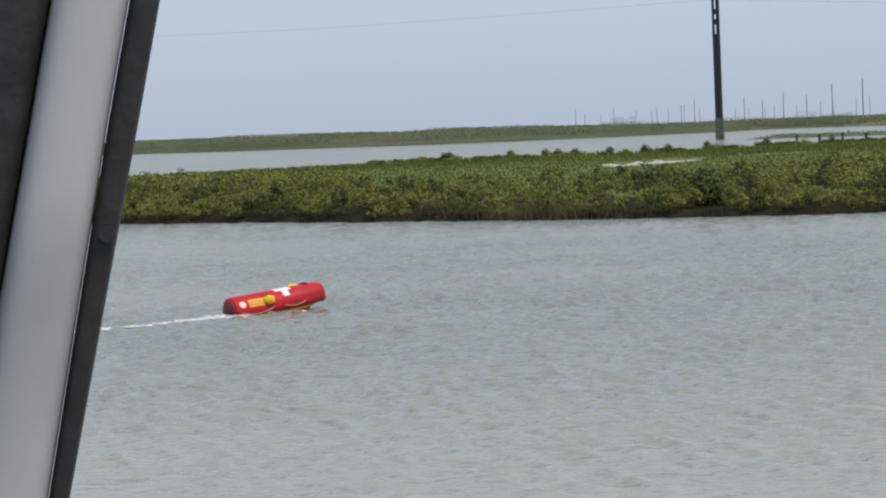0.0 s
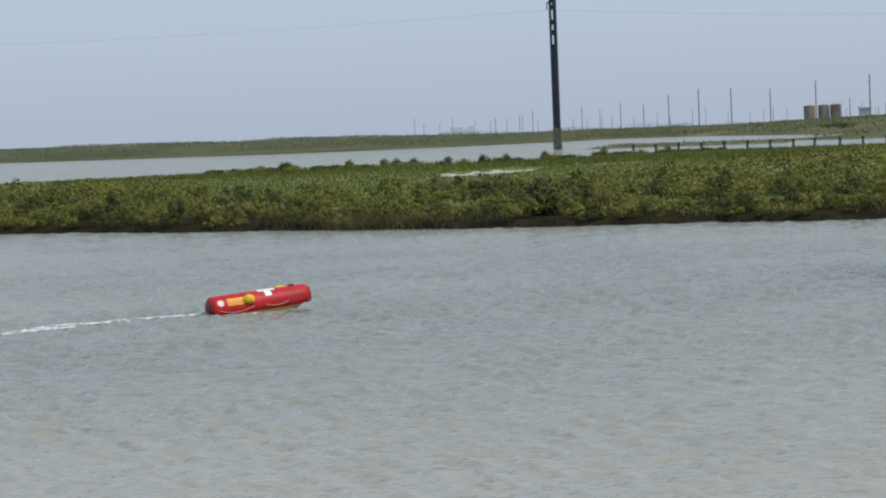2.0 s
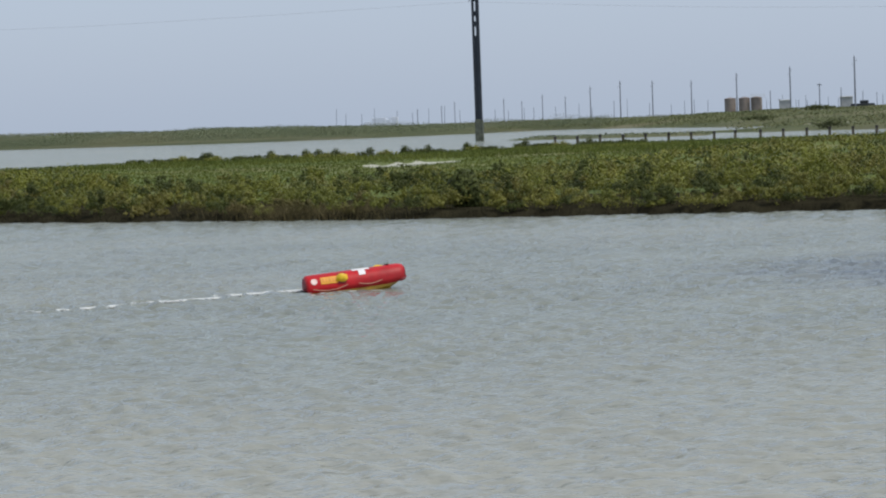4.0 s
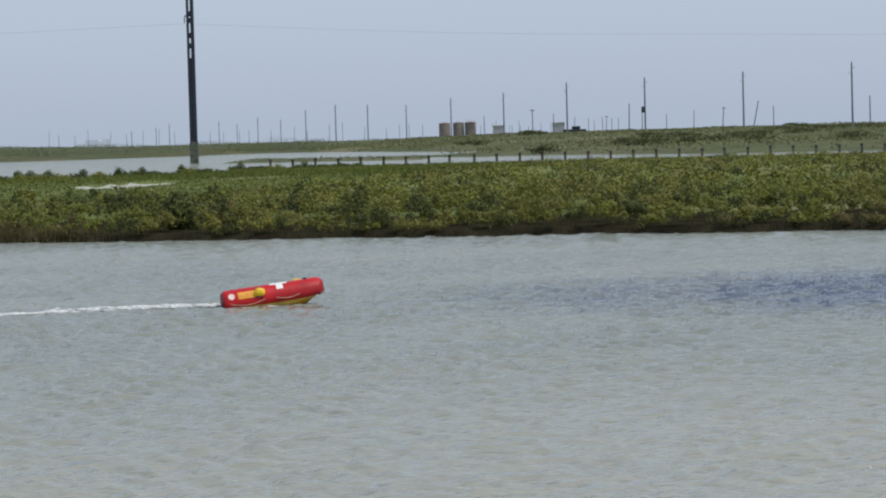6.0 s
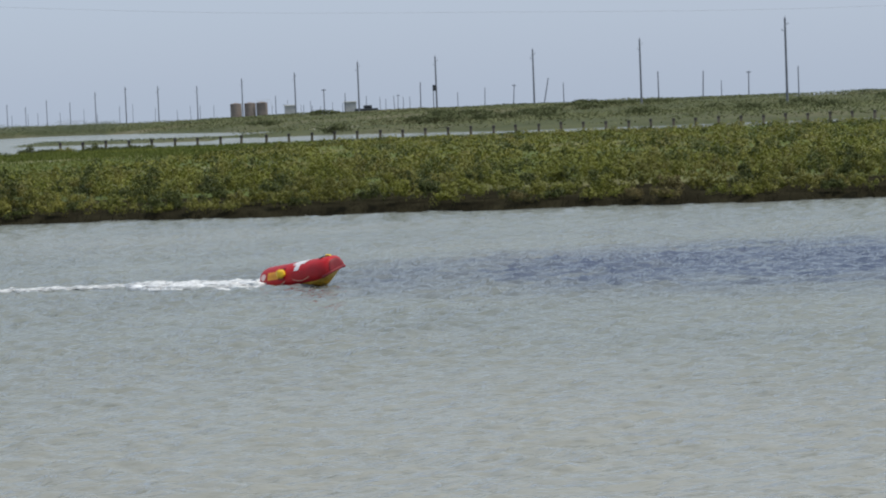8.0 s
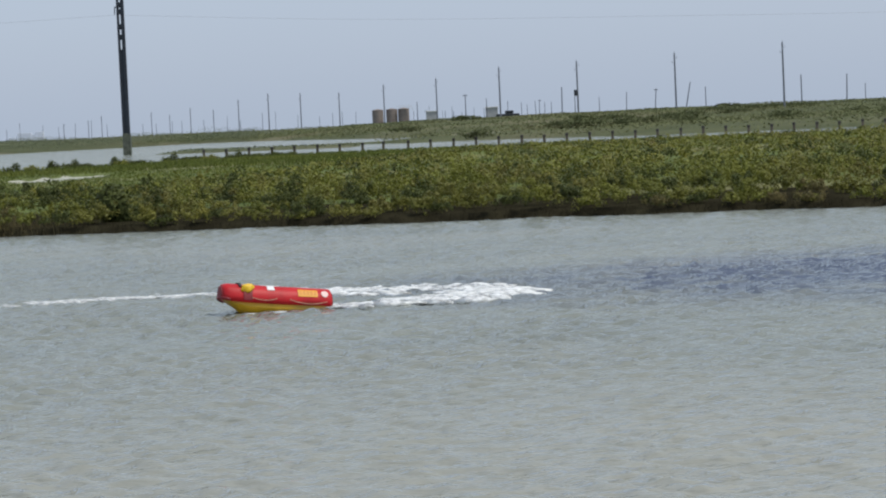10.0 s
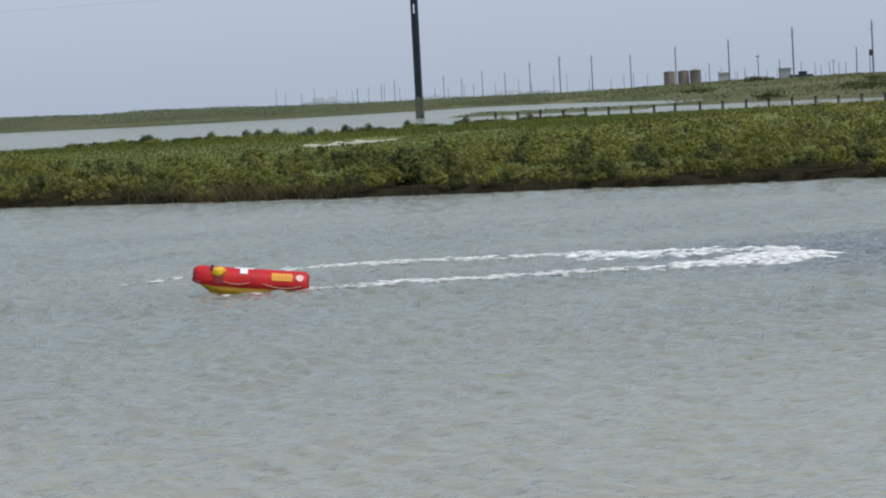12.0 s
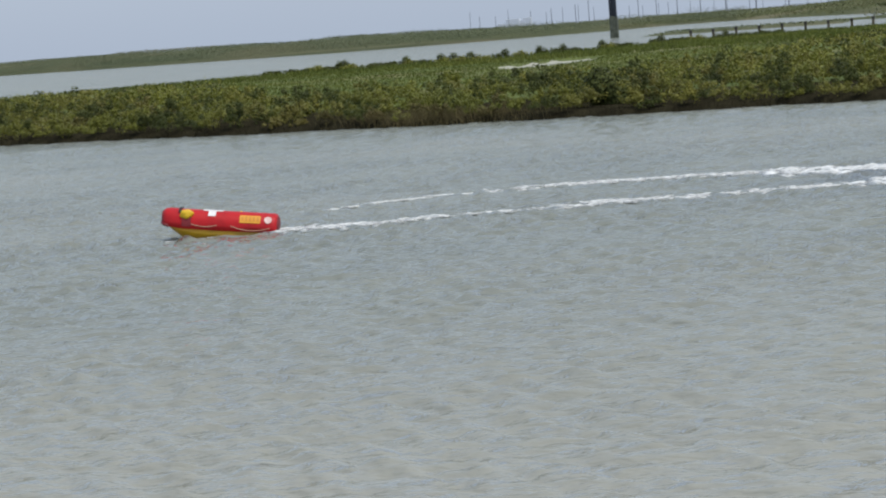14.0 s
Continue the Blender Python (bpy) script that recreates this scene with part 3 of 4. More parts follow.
def build_far_scrub():
    land_leaves("far_shore_scrub", 150000, -260, -38, lambda x, u: far_base(x) + 3.0 + u ** 1.4 * 47, far_height, 1.9, 0.2, M_LEAF_HAZED,
                "hazy grey-green scrub along the far shore", lambda x, y: np.full_like(x, 1.0))
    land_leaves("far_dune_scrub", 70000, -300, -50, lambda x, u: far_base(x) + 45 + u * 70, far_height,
                0.5, 0.3, M_LEAF_HAZED,
                "hazy grey-green brush on the dunes behind the far shore", lambda x, y: np.full_like(x, 1.0))
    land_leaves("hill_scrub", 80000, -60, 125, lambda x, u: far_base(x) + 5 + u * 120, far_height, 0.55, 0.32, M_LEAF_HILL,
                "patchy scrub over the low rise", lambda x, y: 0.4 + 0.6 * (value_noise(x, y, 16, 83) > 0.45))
    land_leaves("ridge_scrub", 60000, -30, 190, lambda x, u: far_base(x) + 95 + u * 40, far_height, 0.6, 0.36, M_LEAF_HAZED,
                "hazy grey-green brush along the crest of the rise", lambda x, y: 1.0 * (value_noise(x, y, 13, 85) > 0.48))
    land_leaves("spit_scrub", 45000, -8, 90, lambda x, u: 200 + u * 125, spit_height, 0.65, 0.28, M_LEAF_HILL,
                "low brush on the sand spit", lambda x, y: 0.3 + 0.7 * (value_noise(x, y, 9, 84) > 0.5))
    land_leaves("bar_grass", 2500, -30, -8, lambda x, u: 228 + u * 50, bar_height, 0.2, 0.25, M_LEAF_HAZED,
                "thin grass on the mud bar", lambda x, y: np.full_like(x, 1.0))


build_far_scrub()


def build_mounds():
    """Dark shrubs that stand out of the scrub on the rise and the spit."""
    label = "dark rounded shrub in the scrub beyond the fence"
    tall = shrub(pose(52, 400, ground_z(52, 400)), 650, 3.0, 1.5, 0.8, 0.34, M_LEAF_MOUND, 91, label)
    low = shrub(pose(18, 262, float(spit_height(np.array(18.0), np.array(262.0)))), 500, 1.7, 1.0, 0.8, 0.28, M_LEAF_MOUND, 92, label)
    g = random.Random(12)
    for _ in range(20):
        x, y = g.uniform(-8, 110), g.uniform(345, 430)
        copy_thing(tall, pose(x, y, ground_z(x, y), 0, 0, g.choice((0, 180)) + g.uniform(-15, 15)))
    for _ in range(20):
        x = g.uniform(2, 58)
        y = g.uniform(236, 296)
        z = float(spit_height(np.array(x), np.array(y)))
        if z > 0.15:
            copy_thing(low, pose(x, y, z, 0, 0, g.choice((0, 180)) + g.uniform(-15, 15)))


build_mounds()


# ---- the fence of timber posts ----
def build_fence():
    fence = thing("fence", pose(0, 172, 0), "row of weathered timber posts along the water", "fence")
    first = None
    for i in range(43):
        x = -17.0 + 1.555 * i
        top = 0.80 + 0.09 * noise.noise(Vector((i * 1.7, 3, 0)))
        if i in (8,):
            x -= 0.15
        if first is None:
            bm = merged(box(-0.085, 0.085, -0.085, 0.085, -0.9, 0.62, 0.012))
            first = part("post", bm, M_TIMBER, fence)
            cap = part("post_top", box(-0.10, 0.10, -0.10, 0.10, 0.62, 0.8, 0.03), M_TIMBER_CAP, first, "dark weathered post top")
            post, c = first, cap
        else:
            post = new("post", first.data)
            post.parent = fence
            c = new("post_top", cap.data)
            c.parent = post
        post.matrix_basis = pose(x, 0.4 * noise.noise(Vector((i, 0, 0))), top - 0.8, 0, random.uniform(-2.5, 2.5), random.uniform(-8, 8))


build_fence()


# ---- the great power pole and its wires ----
def build_power_pole():
    ob = thing("power_pole", pose(-34.4, 266.6, 0), "tall dark two-legged power pole standing in the channel", "power pole")
    for x0, x1 in ((-0.40, -0.17), (0.02, 0.37)):
        part("leg", box(x0, x1, -0.22, 0.22, 1.5, 24, 0.03), M_POLE, ob)
    part("casing", merged(box(-0.42, 0.16, -0.45, 0.45, -1.2, 2.3, 0.06), box(0.162, 0.44, -0.40, 0.40, -1.2, 2.2, 0.05)), M_CASING, ob, "stained pale casing at the foot")
    part("filler_plate", box(-0.175, 0.025, -0.16, 0.16, 1.8, 11.2, 0.01), M_POLE, ob)
    for z in (12.2, 13.3, 14.9, 15.6, 17.4, 18.5):
        part("batten", box(-0.175, 0.025, -0.18, 0.18, z, z + 0.55, 0.01), M_POLE, ob)
    part("cross_arm", box(-1.6, 1.6, 0.24, 0.42, 19.6, 19.9, 0.02), M_POLE, ob)
    bracket = part("bracket", merged(box(-0.62, -0.40, -0.06, 0.06, 15.6, 15.72), rod((-0.6, 0, 15.6), (-0.62, 0, 14.9), 0.05)), M_POLE, ob)
    return bracket


build_power_pole()


def wire(points, label):
    """A hanging wire smoothed through its points."""
    pts = [Vector(p) for p in points]
    fine = []
    for a, b, c, d in zip([pts[0]] + pts, pts, pts[1:], pts[2:] + [pts[-1]]):
        for k in range(10):
            t = k / 10
            fine.append(0.5 * (2 * b + (c - a) * t + (2 * a - 5 * b + 4 * c - d) * t * t + (3 * b - a - 3 * c + d) * t ** 3))
    ob = part("power_wire", tube(fine + [pts[-1]], 0.009, 5), M_WIRE)
    tagged(ob, label, "wire", "power wires")


wire([(-260, 262, 17.5), (-180, 264, 14.9), (-95, 266, 14.0), (-66, 266.6, 14.15), (-35.0, 266.6, 14.85)], "thin grey power wire hanging from the tall pole")
wire([(-35.0, 266.6, 14.85), (-9, 266.6, 13.2), (19, 266.6, 12.2), (56, 266.6, 11.3), (100, 266, 11.9), (160, 265, 15.0)], "thin grey power wire hanging from the tall pole")


# ---- lines of wooden poles on the rise ----
def build_poles():
    # degrees east of north, and the height of the top in degrees above the level
    tall = [(-4.81, .73), (-4.13, .83), (-3.40, .81), (-2.52, .78), (-1.5, .91), (-0.3, 1.0), (1.14, 1.19), (2.91, 1.25), (5.13, 1.32), (7.56, 1.45), (10.84, 1.79),
            (-5.38, .53), (-5.9, .59), (-6.37, .46), (-6.78, .53), (-7.9, .50), (-8.2, .42), (-8.75, .36)]
    short = [(.35, .62, 0), (.83, .5, 0), (2.54, .68, 1), (2.84, .51, 0), (3.39, .42, 0), (4.0, .5, 2), (4.65, .55, 4), (5.34, .67, 11), (5.8, .54, 0),
             (7.95, .71, 0), (8.95, .68, 2), (9.37, .45, 0), (9.98, .64, 1), (11.1, .70, 0), (2.15, .36, 0), (1.95, .40, -3), (1.75, .33, 0), (-.75, .5, 0), (-.55, .3, 0), (1.3, .42, 2), (-.12, .27, 0), (.07, .25, 0), (.25, .22, 3), (1.62, .38, 0), (2.02, .42, 2), (2.3, .36, 0)]
    for az, el in tall:
        d = 10.1 / math.tan(radians(el))
        d = min(d, 1150)
        x, y = d * math.sin(radians(az)), d * math.cos(radians(az))
        top = 1.9 + d * math.tan(radians(el))
        z0 = ground_z(x, y)
        ob = thing("utility_pole", pose(x, y, z0), "tall bare wooden utility pole in hazy grey on the scrubby rise", "utility pole", "tall utility poles")
        r = 0.16
        shaft = part("shaft", rod((0, 0, -1), (0, 0, top - z0), r * 1.1, r * 0.8, 7), M_HAZED_POLE, ob)
        part("insulator", rod((0, 0, top - z0 - 0.05), (0, 0, top - z0 + 0.3), 0.05, 0.03, 6), M_HAZED_POLE, shaft)
        part("insulator", merged(rod((0, 0, top - z0 - 0.9), (0.4, 0, top - z0 - 0.75), 0.03, 0.025, 5), rod((0.4, 0, top - z0 - 0.8), (0.4, 0, top - z0 - 0.55), 0.045, 0.04, 6)), M_HAZED_POLE, shaft)
        part("insulator", merged(rod((0, 0, top - z0 - 1.7), (-0.4, 0, top - z0 - 1.55), 0.03, 0.025, 5), rod((-0.4, 0, top - z0 - 1.6), (-0.4, 0, top - z0 - 1.35), 0.045, 0.04, 6)), M_HAZED_POLE, shaft)
        if az == 2.91:
            part("transformer", merged(rod((-0.42, -0.2, 3.6), (-0.42, -0.2, 4.7), 0.28, 0.28, 10), box(-0.2, 0.0, -0.25, -0.1, 3.9, 4.4)), M_VEHICLE, ob, "dark transformer drum")
    for number, (az, el, lean) in enumerate(short):
        d = 5.2 / math.tan(radians(el))
        d = min(max(d, 420), 800)
        x, y = d * math.sin(radians(az)), d * math.cos(radians(az))
        z0 = ground_z(x, y)
        top = 1.9 + d * math.tan(radians(el)) - z0
        ob = thing("service_pole", pose(x, y, z0, 0, lean, 0), "short weathered pole in hazy grey, leaning a little, on the scrubby rise", "utility pole", "short poles")
        part("shaft", rod((0, 0, -1), (0, 0, top), 0.12, 0.09, 6), M_HAZED_POLE, ob)
        if number % 6 == 0:
            part("crosspiece", box(-0.45, 0.45, -0.06, 0.06, top - 0.35, top - 0.2), M_HAZED_POLE, ob)


build_poles()


def build_far_line():
    """A faint line of poles far along the shore."""
    g = random.Random(23)
    az = -10.6
    while az < 1.0:
        d = g.uniform(1100, 1400)
        x, y = d * math.sin(radians(az)), d * math.cos(radians(az))
        z0 = ground_z(x, y)
        top = 1.9 + d * math.tan(radians(g.uniform(0.26, 0.44))) - z0
        ob = thing("utility_pole", pose(x, y, z0, 0, g.uniform(-1.5, 1.5), 0), "faint grey utility pole far along the shore", "utility pole", "far utility poles")
        part("shaft", rod((0, 0, -1), (0, 0, top), 0.13, 0.10, 5), M_HAZED_POLE, ob)
        az += g.choice((0.22, 0.3, 0.36, 0.5))


build_far_line()


# ---- tanks, sheds and a parked truck on the rise ----
def storage_tank(x, y, r, h, label, stair=False):
    z0 = ground_z(x, y)
    ob = thing("storage_tank", pose(x, y, z0), label, "tank", "storage tanks")
    n = 24
    ring = lambda rad, z: [(rad * math.cos(k * math.tau / n), rad * math.sin(k * math.tau / n), z) for k in range(n)]
    part("shell", loft([ring(r, -0.6), ring(r, h * 0.33), ring(r * 1.01, h * 0.34), ring(r, h * 0.35), ring(r, h * 0.67), ring(r * 1.01, h * 0.68), ring(r, h * 0.69), ring(r, h)]), M_TANK, ob)
    part("roof", loft([ring(r * 1.02, h + 0.003), ring(r * 1.02, h + 0.1), ring(0.3, h + 0.4)]), M_TANK, ob)
    if stair:
        part("catwalk", merged(box(-r, r * 1.5, -r - 0.5, -r + 0.05, h + 0.42, h + 0.5), box(-r, r * 1.5, -r - 0.5, -r - 0.45, h + 0.9, h + 0.96),
                               *[box(x, x + 0.05, -r - 0.5, -r - 0.45, h + 0.5, h + 0.9) for x in np.linspace(-r, r * 1.5 - 0.05, 6)]), M_WHITE, ob, "pale metal catwalk")
        part("stair", merged(*[box(r * 1.5 + k * 0.26, r * 1.5 + k * 0.26 + 0.28, -r - 0.5, -r + 0.05, h + 0.42 - (k + 1) * h / 9, h + 0.5 - (k + 1) * h / 9) for k in range(9)]), M_SHED, ob, "pale metal stair")
    return ob


for az in (-1.655, -1.335, -1.065):
    storage_tank(700 * math.sin(radians(az)), 700 * math.cos(radians(az)), 1.55, 1.9 + 700 * math.tan(radians(0.345)) - ground_z(-15, 700), "tan steel storage tank with rust streaks", az > -1.1)


def shed(az, d, w, top_el, mat, label):
    x, y = d * math.sin(radians(az)), d * math.cos(radians(az))
    z0 = ground_z(x, y)
    h = 1.9 + d * math.tan(radians(top_el)) - z0
    ob = thing("shed", pose(x, y, z0), label, "shed", "sheds")
    part("wall", box(-w / 2, w / 2, -1.2, 1.2, -0.4, h - 0.25), mat, ob)
    part("roof", box(-w / 2 - 0.15, w / 2 + 0.15, -1.4, 1.4, h - 0.247, h, 0.03), M_WHITE, ob)


shed(-0.43, 640, 2.7, 0.28, M_SHED, "small grey metal equipment shed")
shed(0.94, 600, 2.9, 0.31, M_SHED, "small grey metal shed with a pale roof")


def truck(az, d):
    x, y = d * math.sin(radians(az)), d * math.cos(radians(az))
    ob = thing("pickup_truck", pose(x, y, ground_z(x, y)), "dark pickup truck parked on the rise", "truck")
    part("body", merged(box(-2.6, 2.6, -0.95, 0.95, 0.45, 1.15, 0.12)), M_VEHICLE, ob)
    part("cab", box(-0.6, 1.3, -0.85, 0.85, 1.152, 1.85, 0.2), M_VEHICLE, ob)
    part("side_window", box(-0.4, 1.1, -0.9, -0.86, 1.25, 1.7, 0.01), M_GLASSD, ob)
    for wx in (-1.6, 1.6):
        for wy in (-0.85, 0.85):
            part("wheel", rod((wx, wy - 0.12, 0.38), (wx, wy + 0.12, 0.38), 0.38, None, 14), M_BLACK, ob)


truck(1.3, 560)


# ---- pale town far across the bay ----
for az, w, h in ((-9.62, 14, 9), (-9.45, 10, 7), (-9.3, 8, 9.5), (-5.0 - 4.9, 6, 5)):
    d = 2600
    b = tagged(part("distant_building", box(-w / 2, w / 2, -5, 5, -1, 1.9 + h, 0.2), M_SKYLINE), "distant building across the bay, paled by painted haze", "building", "distant buildings")
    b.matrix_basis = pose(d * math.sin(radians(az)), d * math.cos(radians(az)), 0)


# ---- the window pillar beside the camera ----
def build_pillar():
    ob = thing("window_pillar", pose(*PILLAR), "grey painted metal window pillar edged with black rubber", "pillar")
    def bar(x0, x1, y0, y1, power, left=0.0, right=0.0):
        """A long bar of rounded section; left and right move its edges where the seal thins out below."""
        cx, cy, hx, hy = (x0 + x1) / 2, (y0 + y1) / 2, (x1 - x0) / 2, (y1 - y0) / 2
        ring = []
        for k in range(40):
            a = k * math.tau / 40
            c, q = math.cos(a), math.sin(a)
            ring.append((math.copysign(abs(c) ** power, c), cy + hy * math.copysign(abs(q) ** power, q)))
        rows = []
        for z in np.concatenate([np.linspace(-1.9, -0.25, 12), np.linspace(-0.2, 0.2, 17), np.linspace(0.25, 1.4, 10)]):
            thin = min(max((0.08 - z) / 0.2, 0), 1)
            rows.append([(cx + u * hx + thin * (left * (1 - u) + right * (1 + u)) / 2 + 0.010 * z * z, y, z) for u, y in ring])
        return loft(rows)
    part("grey_skin", bar(-0.0185, 0.0175, -0.026, 0.03, 0.75, 0.0, 0.0026), M_PILLAR, ob, smooth=True)
    seal = part("rubber_seal", bar(0.0178, 0.032, -0.012, 0.02, 0.5, 0.0026, -0.0020), M_BLACK, ob, smooth=True)
    part("trim", bar(-0.085, -0.0187, -0.018, 0.03, 0.35), M_BLACK, ob, smooth=True)
    part("fastener", rod((0.0265, -0.0155, 0.02), (0.0265, -0.0115, 0.02), 0.004, None, 10), M_BLACK, seal)


PILLAR = (-0.5125, 1.115, 1.845, 0, 12.4, 21)
build_pillar()


# ---- the rescue buoy ----
def arch(x, half, z0, height, lean=0.0, n=14):
    """A cross-section of the red cover: a rounded arch with a flat foot."""
    pts = []
    for k in range(n + 1):
        a = math.pi * k / n
        cx, sz = math.cos(a), math.sin(a)
        pts.append((x + lean * sz, half * math.copysign(abs(cx) ** 0.85, cx), z0 + height * sz ** 0.8))
    return pts


def build_buoy():
    ob = thing("rescue_buoy", pose(-8, 26, 0), "red and yellow remote-controlled rescue buoy speeding over the water", "rescue buoy")
    # red cover, from the stern to the rounded bow
    stations = [(-0.64, .140, .055, .155), (-0.625, .165, .045, .182), (-0.6, .172, .042, .192), (-0.2, .178, .04, .20), (0.1, .178, .043, .20), (0.4, .176, .052, .198),
                (0.56, .167, .067, .188), (0.60, .152, .08, .170), (0.628, .130, .092, .148), (0.64, .10, .108, .118)]
    part("cover", loft([arch(*s) for s in stations]), M_RED, ob, "red vinyl cover", smooth=True)
    # the stern face's shade is put into a darker red
    part("stern_cap", loft([arch(-0.652, .125, .06, .14), arch(-0.641, .138, .057, .153)]), M_DARKRED, ob, smooth=True)
    # an added roll whose dark red stands for shade in the bow's lower corner
    part("bow_shade_roll", tube([(0.56, 0.170, 0.075), (0.615, 0.142, 0.09), (0.645, 0.09, 0.102), (0.652, 0, 0.106), (0.645, -0.09, 0.102), (0.615, -0.142, 0.09), (0.56, -0.170, 0.075)], 0.016), M_DARKRED, ob, "added dark red roll holding the shade low on the bow", smooth=True)
    # yellow hull with a keel that rises to the bow
    hull = []
    for x, half, keel, chine in ((-0.60, .15, -.11, .0), (-0.3, .16, -.12, .0), (0.0, .16, -.12, .0), (0.25, .155, -.10, .01), (0.42, .14, -.045, .03), (0.54, .11, .035, .06), (0.60, .07, .085, .09)):
        top = 0.05 + max(0, x) * 0.07
        hull.append([(x, -half, top), (x, -half, chine), (x, -half * .5, (keel + chine) / 2 - .01), (x, 0, keel), (x, half * .5, (keel + chine) / 2 - .01), (x, half, chine), (x, half, top)])
    part("hull", loft(hull), M_YELLOW, ob, "yellow plastic hull")
    # the bow's shaded front face, coloured in as a darker red cap
    part("bow_cap", loft([arch(0.6405, .110, .10, .128), arch(0.650, .098, .107, .116), arch(0.656, .068, .12, .085)]), M_DARKRED, ob, "bow end in a darker red that holds its shade", smooth=True)
    part("jet_nozzle", rod((-0.60, 0, -0.04), (-0.69, 0, -0.05), 0.05, 0.04, 12), M_BLACK, ob)

    def on_cover(x, a, lift=0.004):
        """A place on the cover: a is the angle round it from the port foot."""
        half = np.interp(x, [s[0] for s in stations], [s[1] for s in stations])
        z0 = np.interp(x, [s[0] for s in stations], [s[2] for s in stations])
        h = np.interp(x, [s[0] for s in stations], [s[3] for s in stations])
        c, s = math.cos(radians(a)), math.sin(radians(a))
        return Vector((x, (half + lift) * math.copysign(abs(c) ** 0.85, c), z0 + (h + lift) * s ** 0.8))

    def decal(name, x0, x1, a0, a1, mat, label="", lift=0.004, under=None):
        nx, na = 4, 8
        inner = [[on_cover(x0 + (x1 - x0) * i / nx, a0 + (a1 - a0) * j / na, lift * 0.3) for j in range(na + 1)] for i in range(nx + 1)]
        outer = [[on_cover(x0 + (x1 - x0) * i / nx, a0 + (a1 - a0) * j / na, lift) for j in range(na + 1)] for i in range(nx + 1)]
        rings = [outer[i] + inner[i][::-1] for i in range(nx + 1)]
        return part(name, loft(rings), mat, under or ob, label, smooth=False)

    # white cross on the back
    decal("cross_bar", -0.03, 0.19, 72, 108, M_PALE, "white cross")
    decal("cross_arm", 0.04, 0.125, 42, 71.5, M_PALE, "white cross")
    decal("cross_arm", 0.04, 0.125, 108.5, 138, M_PALE, "white cross")
    for side in (0, 1):
        f = (lambda a: 180 - a) if side else (lambda a: a)
        lab = decal("label", -0.46, -0.23, f(22), f(52), M_ORANGE, "amber label with worn lettering")
        for i in range(5):
            x = -0.445 + i * 0.043
            decal("lettering", x, x + 0.027, f(29), f(45), M_LABEL_INK, lift=0.0065, under=lab)
        # round badge at the stern
        c = [on_cover(-0.545 + 0.042 * math.cos(k * math.tau / 14), f(36) + 13.5 * math.sin(k * math.tau / 14), 0.006) for k in range(14)]
        c2 = [on_cover(-0.545 + 0.042 * math.cos(k * math.tau / 14), f(36) + 13.5 * math.sin(k * math.tau / 14), 0.001) for k in range(14)]
        part("badge", loft([c2, c]), M_PINK, ob, "faded white round badge")
        # grab ropes sagging along the flank
        sgn = -1 if side else 1
        for x0, x1, sag in ((-0.57, -0.13, 0.035), (0.02, 0.32, 0.025)):
            pts = []
            for k in range(13):
                t = k / 12
                x = x0 + (x1 - x0) * t
                z = float(np.interp(x, [-.6, .6], [0.085, 0.115])) - sag * 4 * t * (1 - t)
                pts.append((x, sgn * (0.186 - 0.01 * abs(2 * t - 1)), z))
            part("grab_rope", tube(pts, 0.0045), M_ROPE, ob, "pale grab rope")
    # yellow rope bags held by dark straps: starboard amidships, port bow
    for x, a, sgn in ((-0.19, 145, -1), (0.36, 39, 1)):
        p = on_cover(x, a, 0.008)
        bm = bmesh.new()
        bmesh.ops.create_icosphere(bm, subdivisions=3, radius=1)
        for v in bm.verts:
            w = 1 + 0.3 * noise.noise(v.co * 1.4 + Vector((x * 7, 3, 0)))
            v.co = Vector((v.co.x * 0.075 * w, v.co.y * 0.045 * w, v.co.z * 0.052 * w)) + p + Vector((0, 0, 0.010 if sgn < 0 else 0.006))
        bag = part("rope_bag", bm, M_YELLOWBAG, ob, "bright yellow lumpy rope bag", smooth=True)
        decal("strap", x - 0.05, x + 0.05, 162 if sgn < 0 else 4, 118 if sgn < 0 else 40, M_DARKRED, "dark strap", lift=0.012, under=bag)
    decal("bow_strap", 0.425, 0.455, 48, 96, M_BLACK, "black strap across the bow", lift=0.014)
    for o in ob.children_recursive:
        for v in o.data.vertices:
            v.co.x *= 0.925
    return ob


buoy = build_buoy()
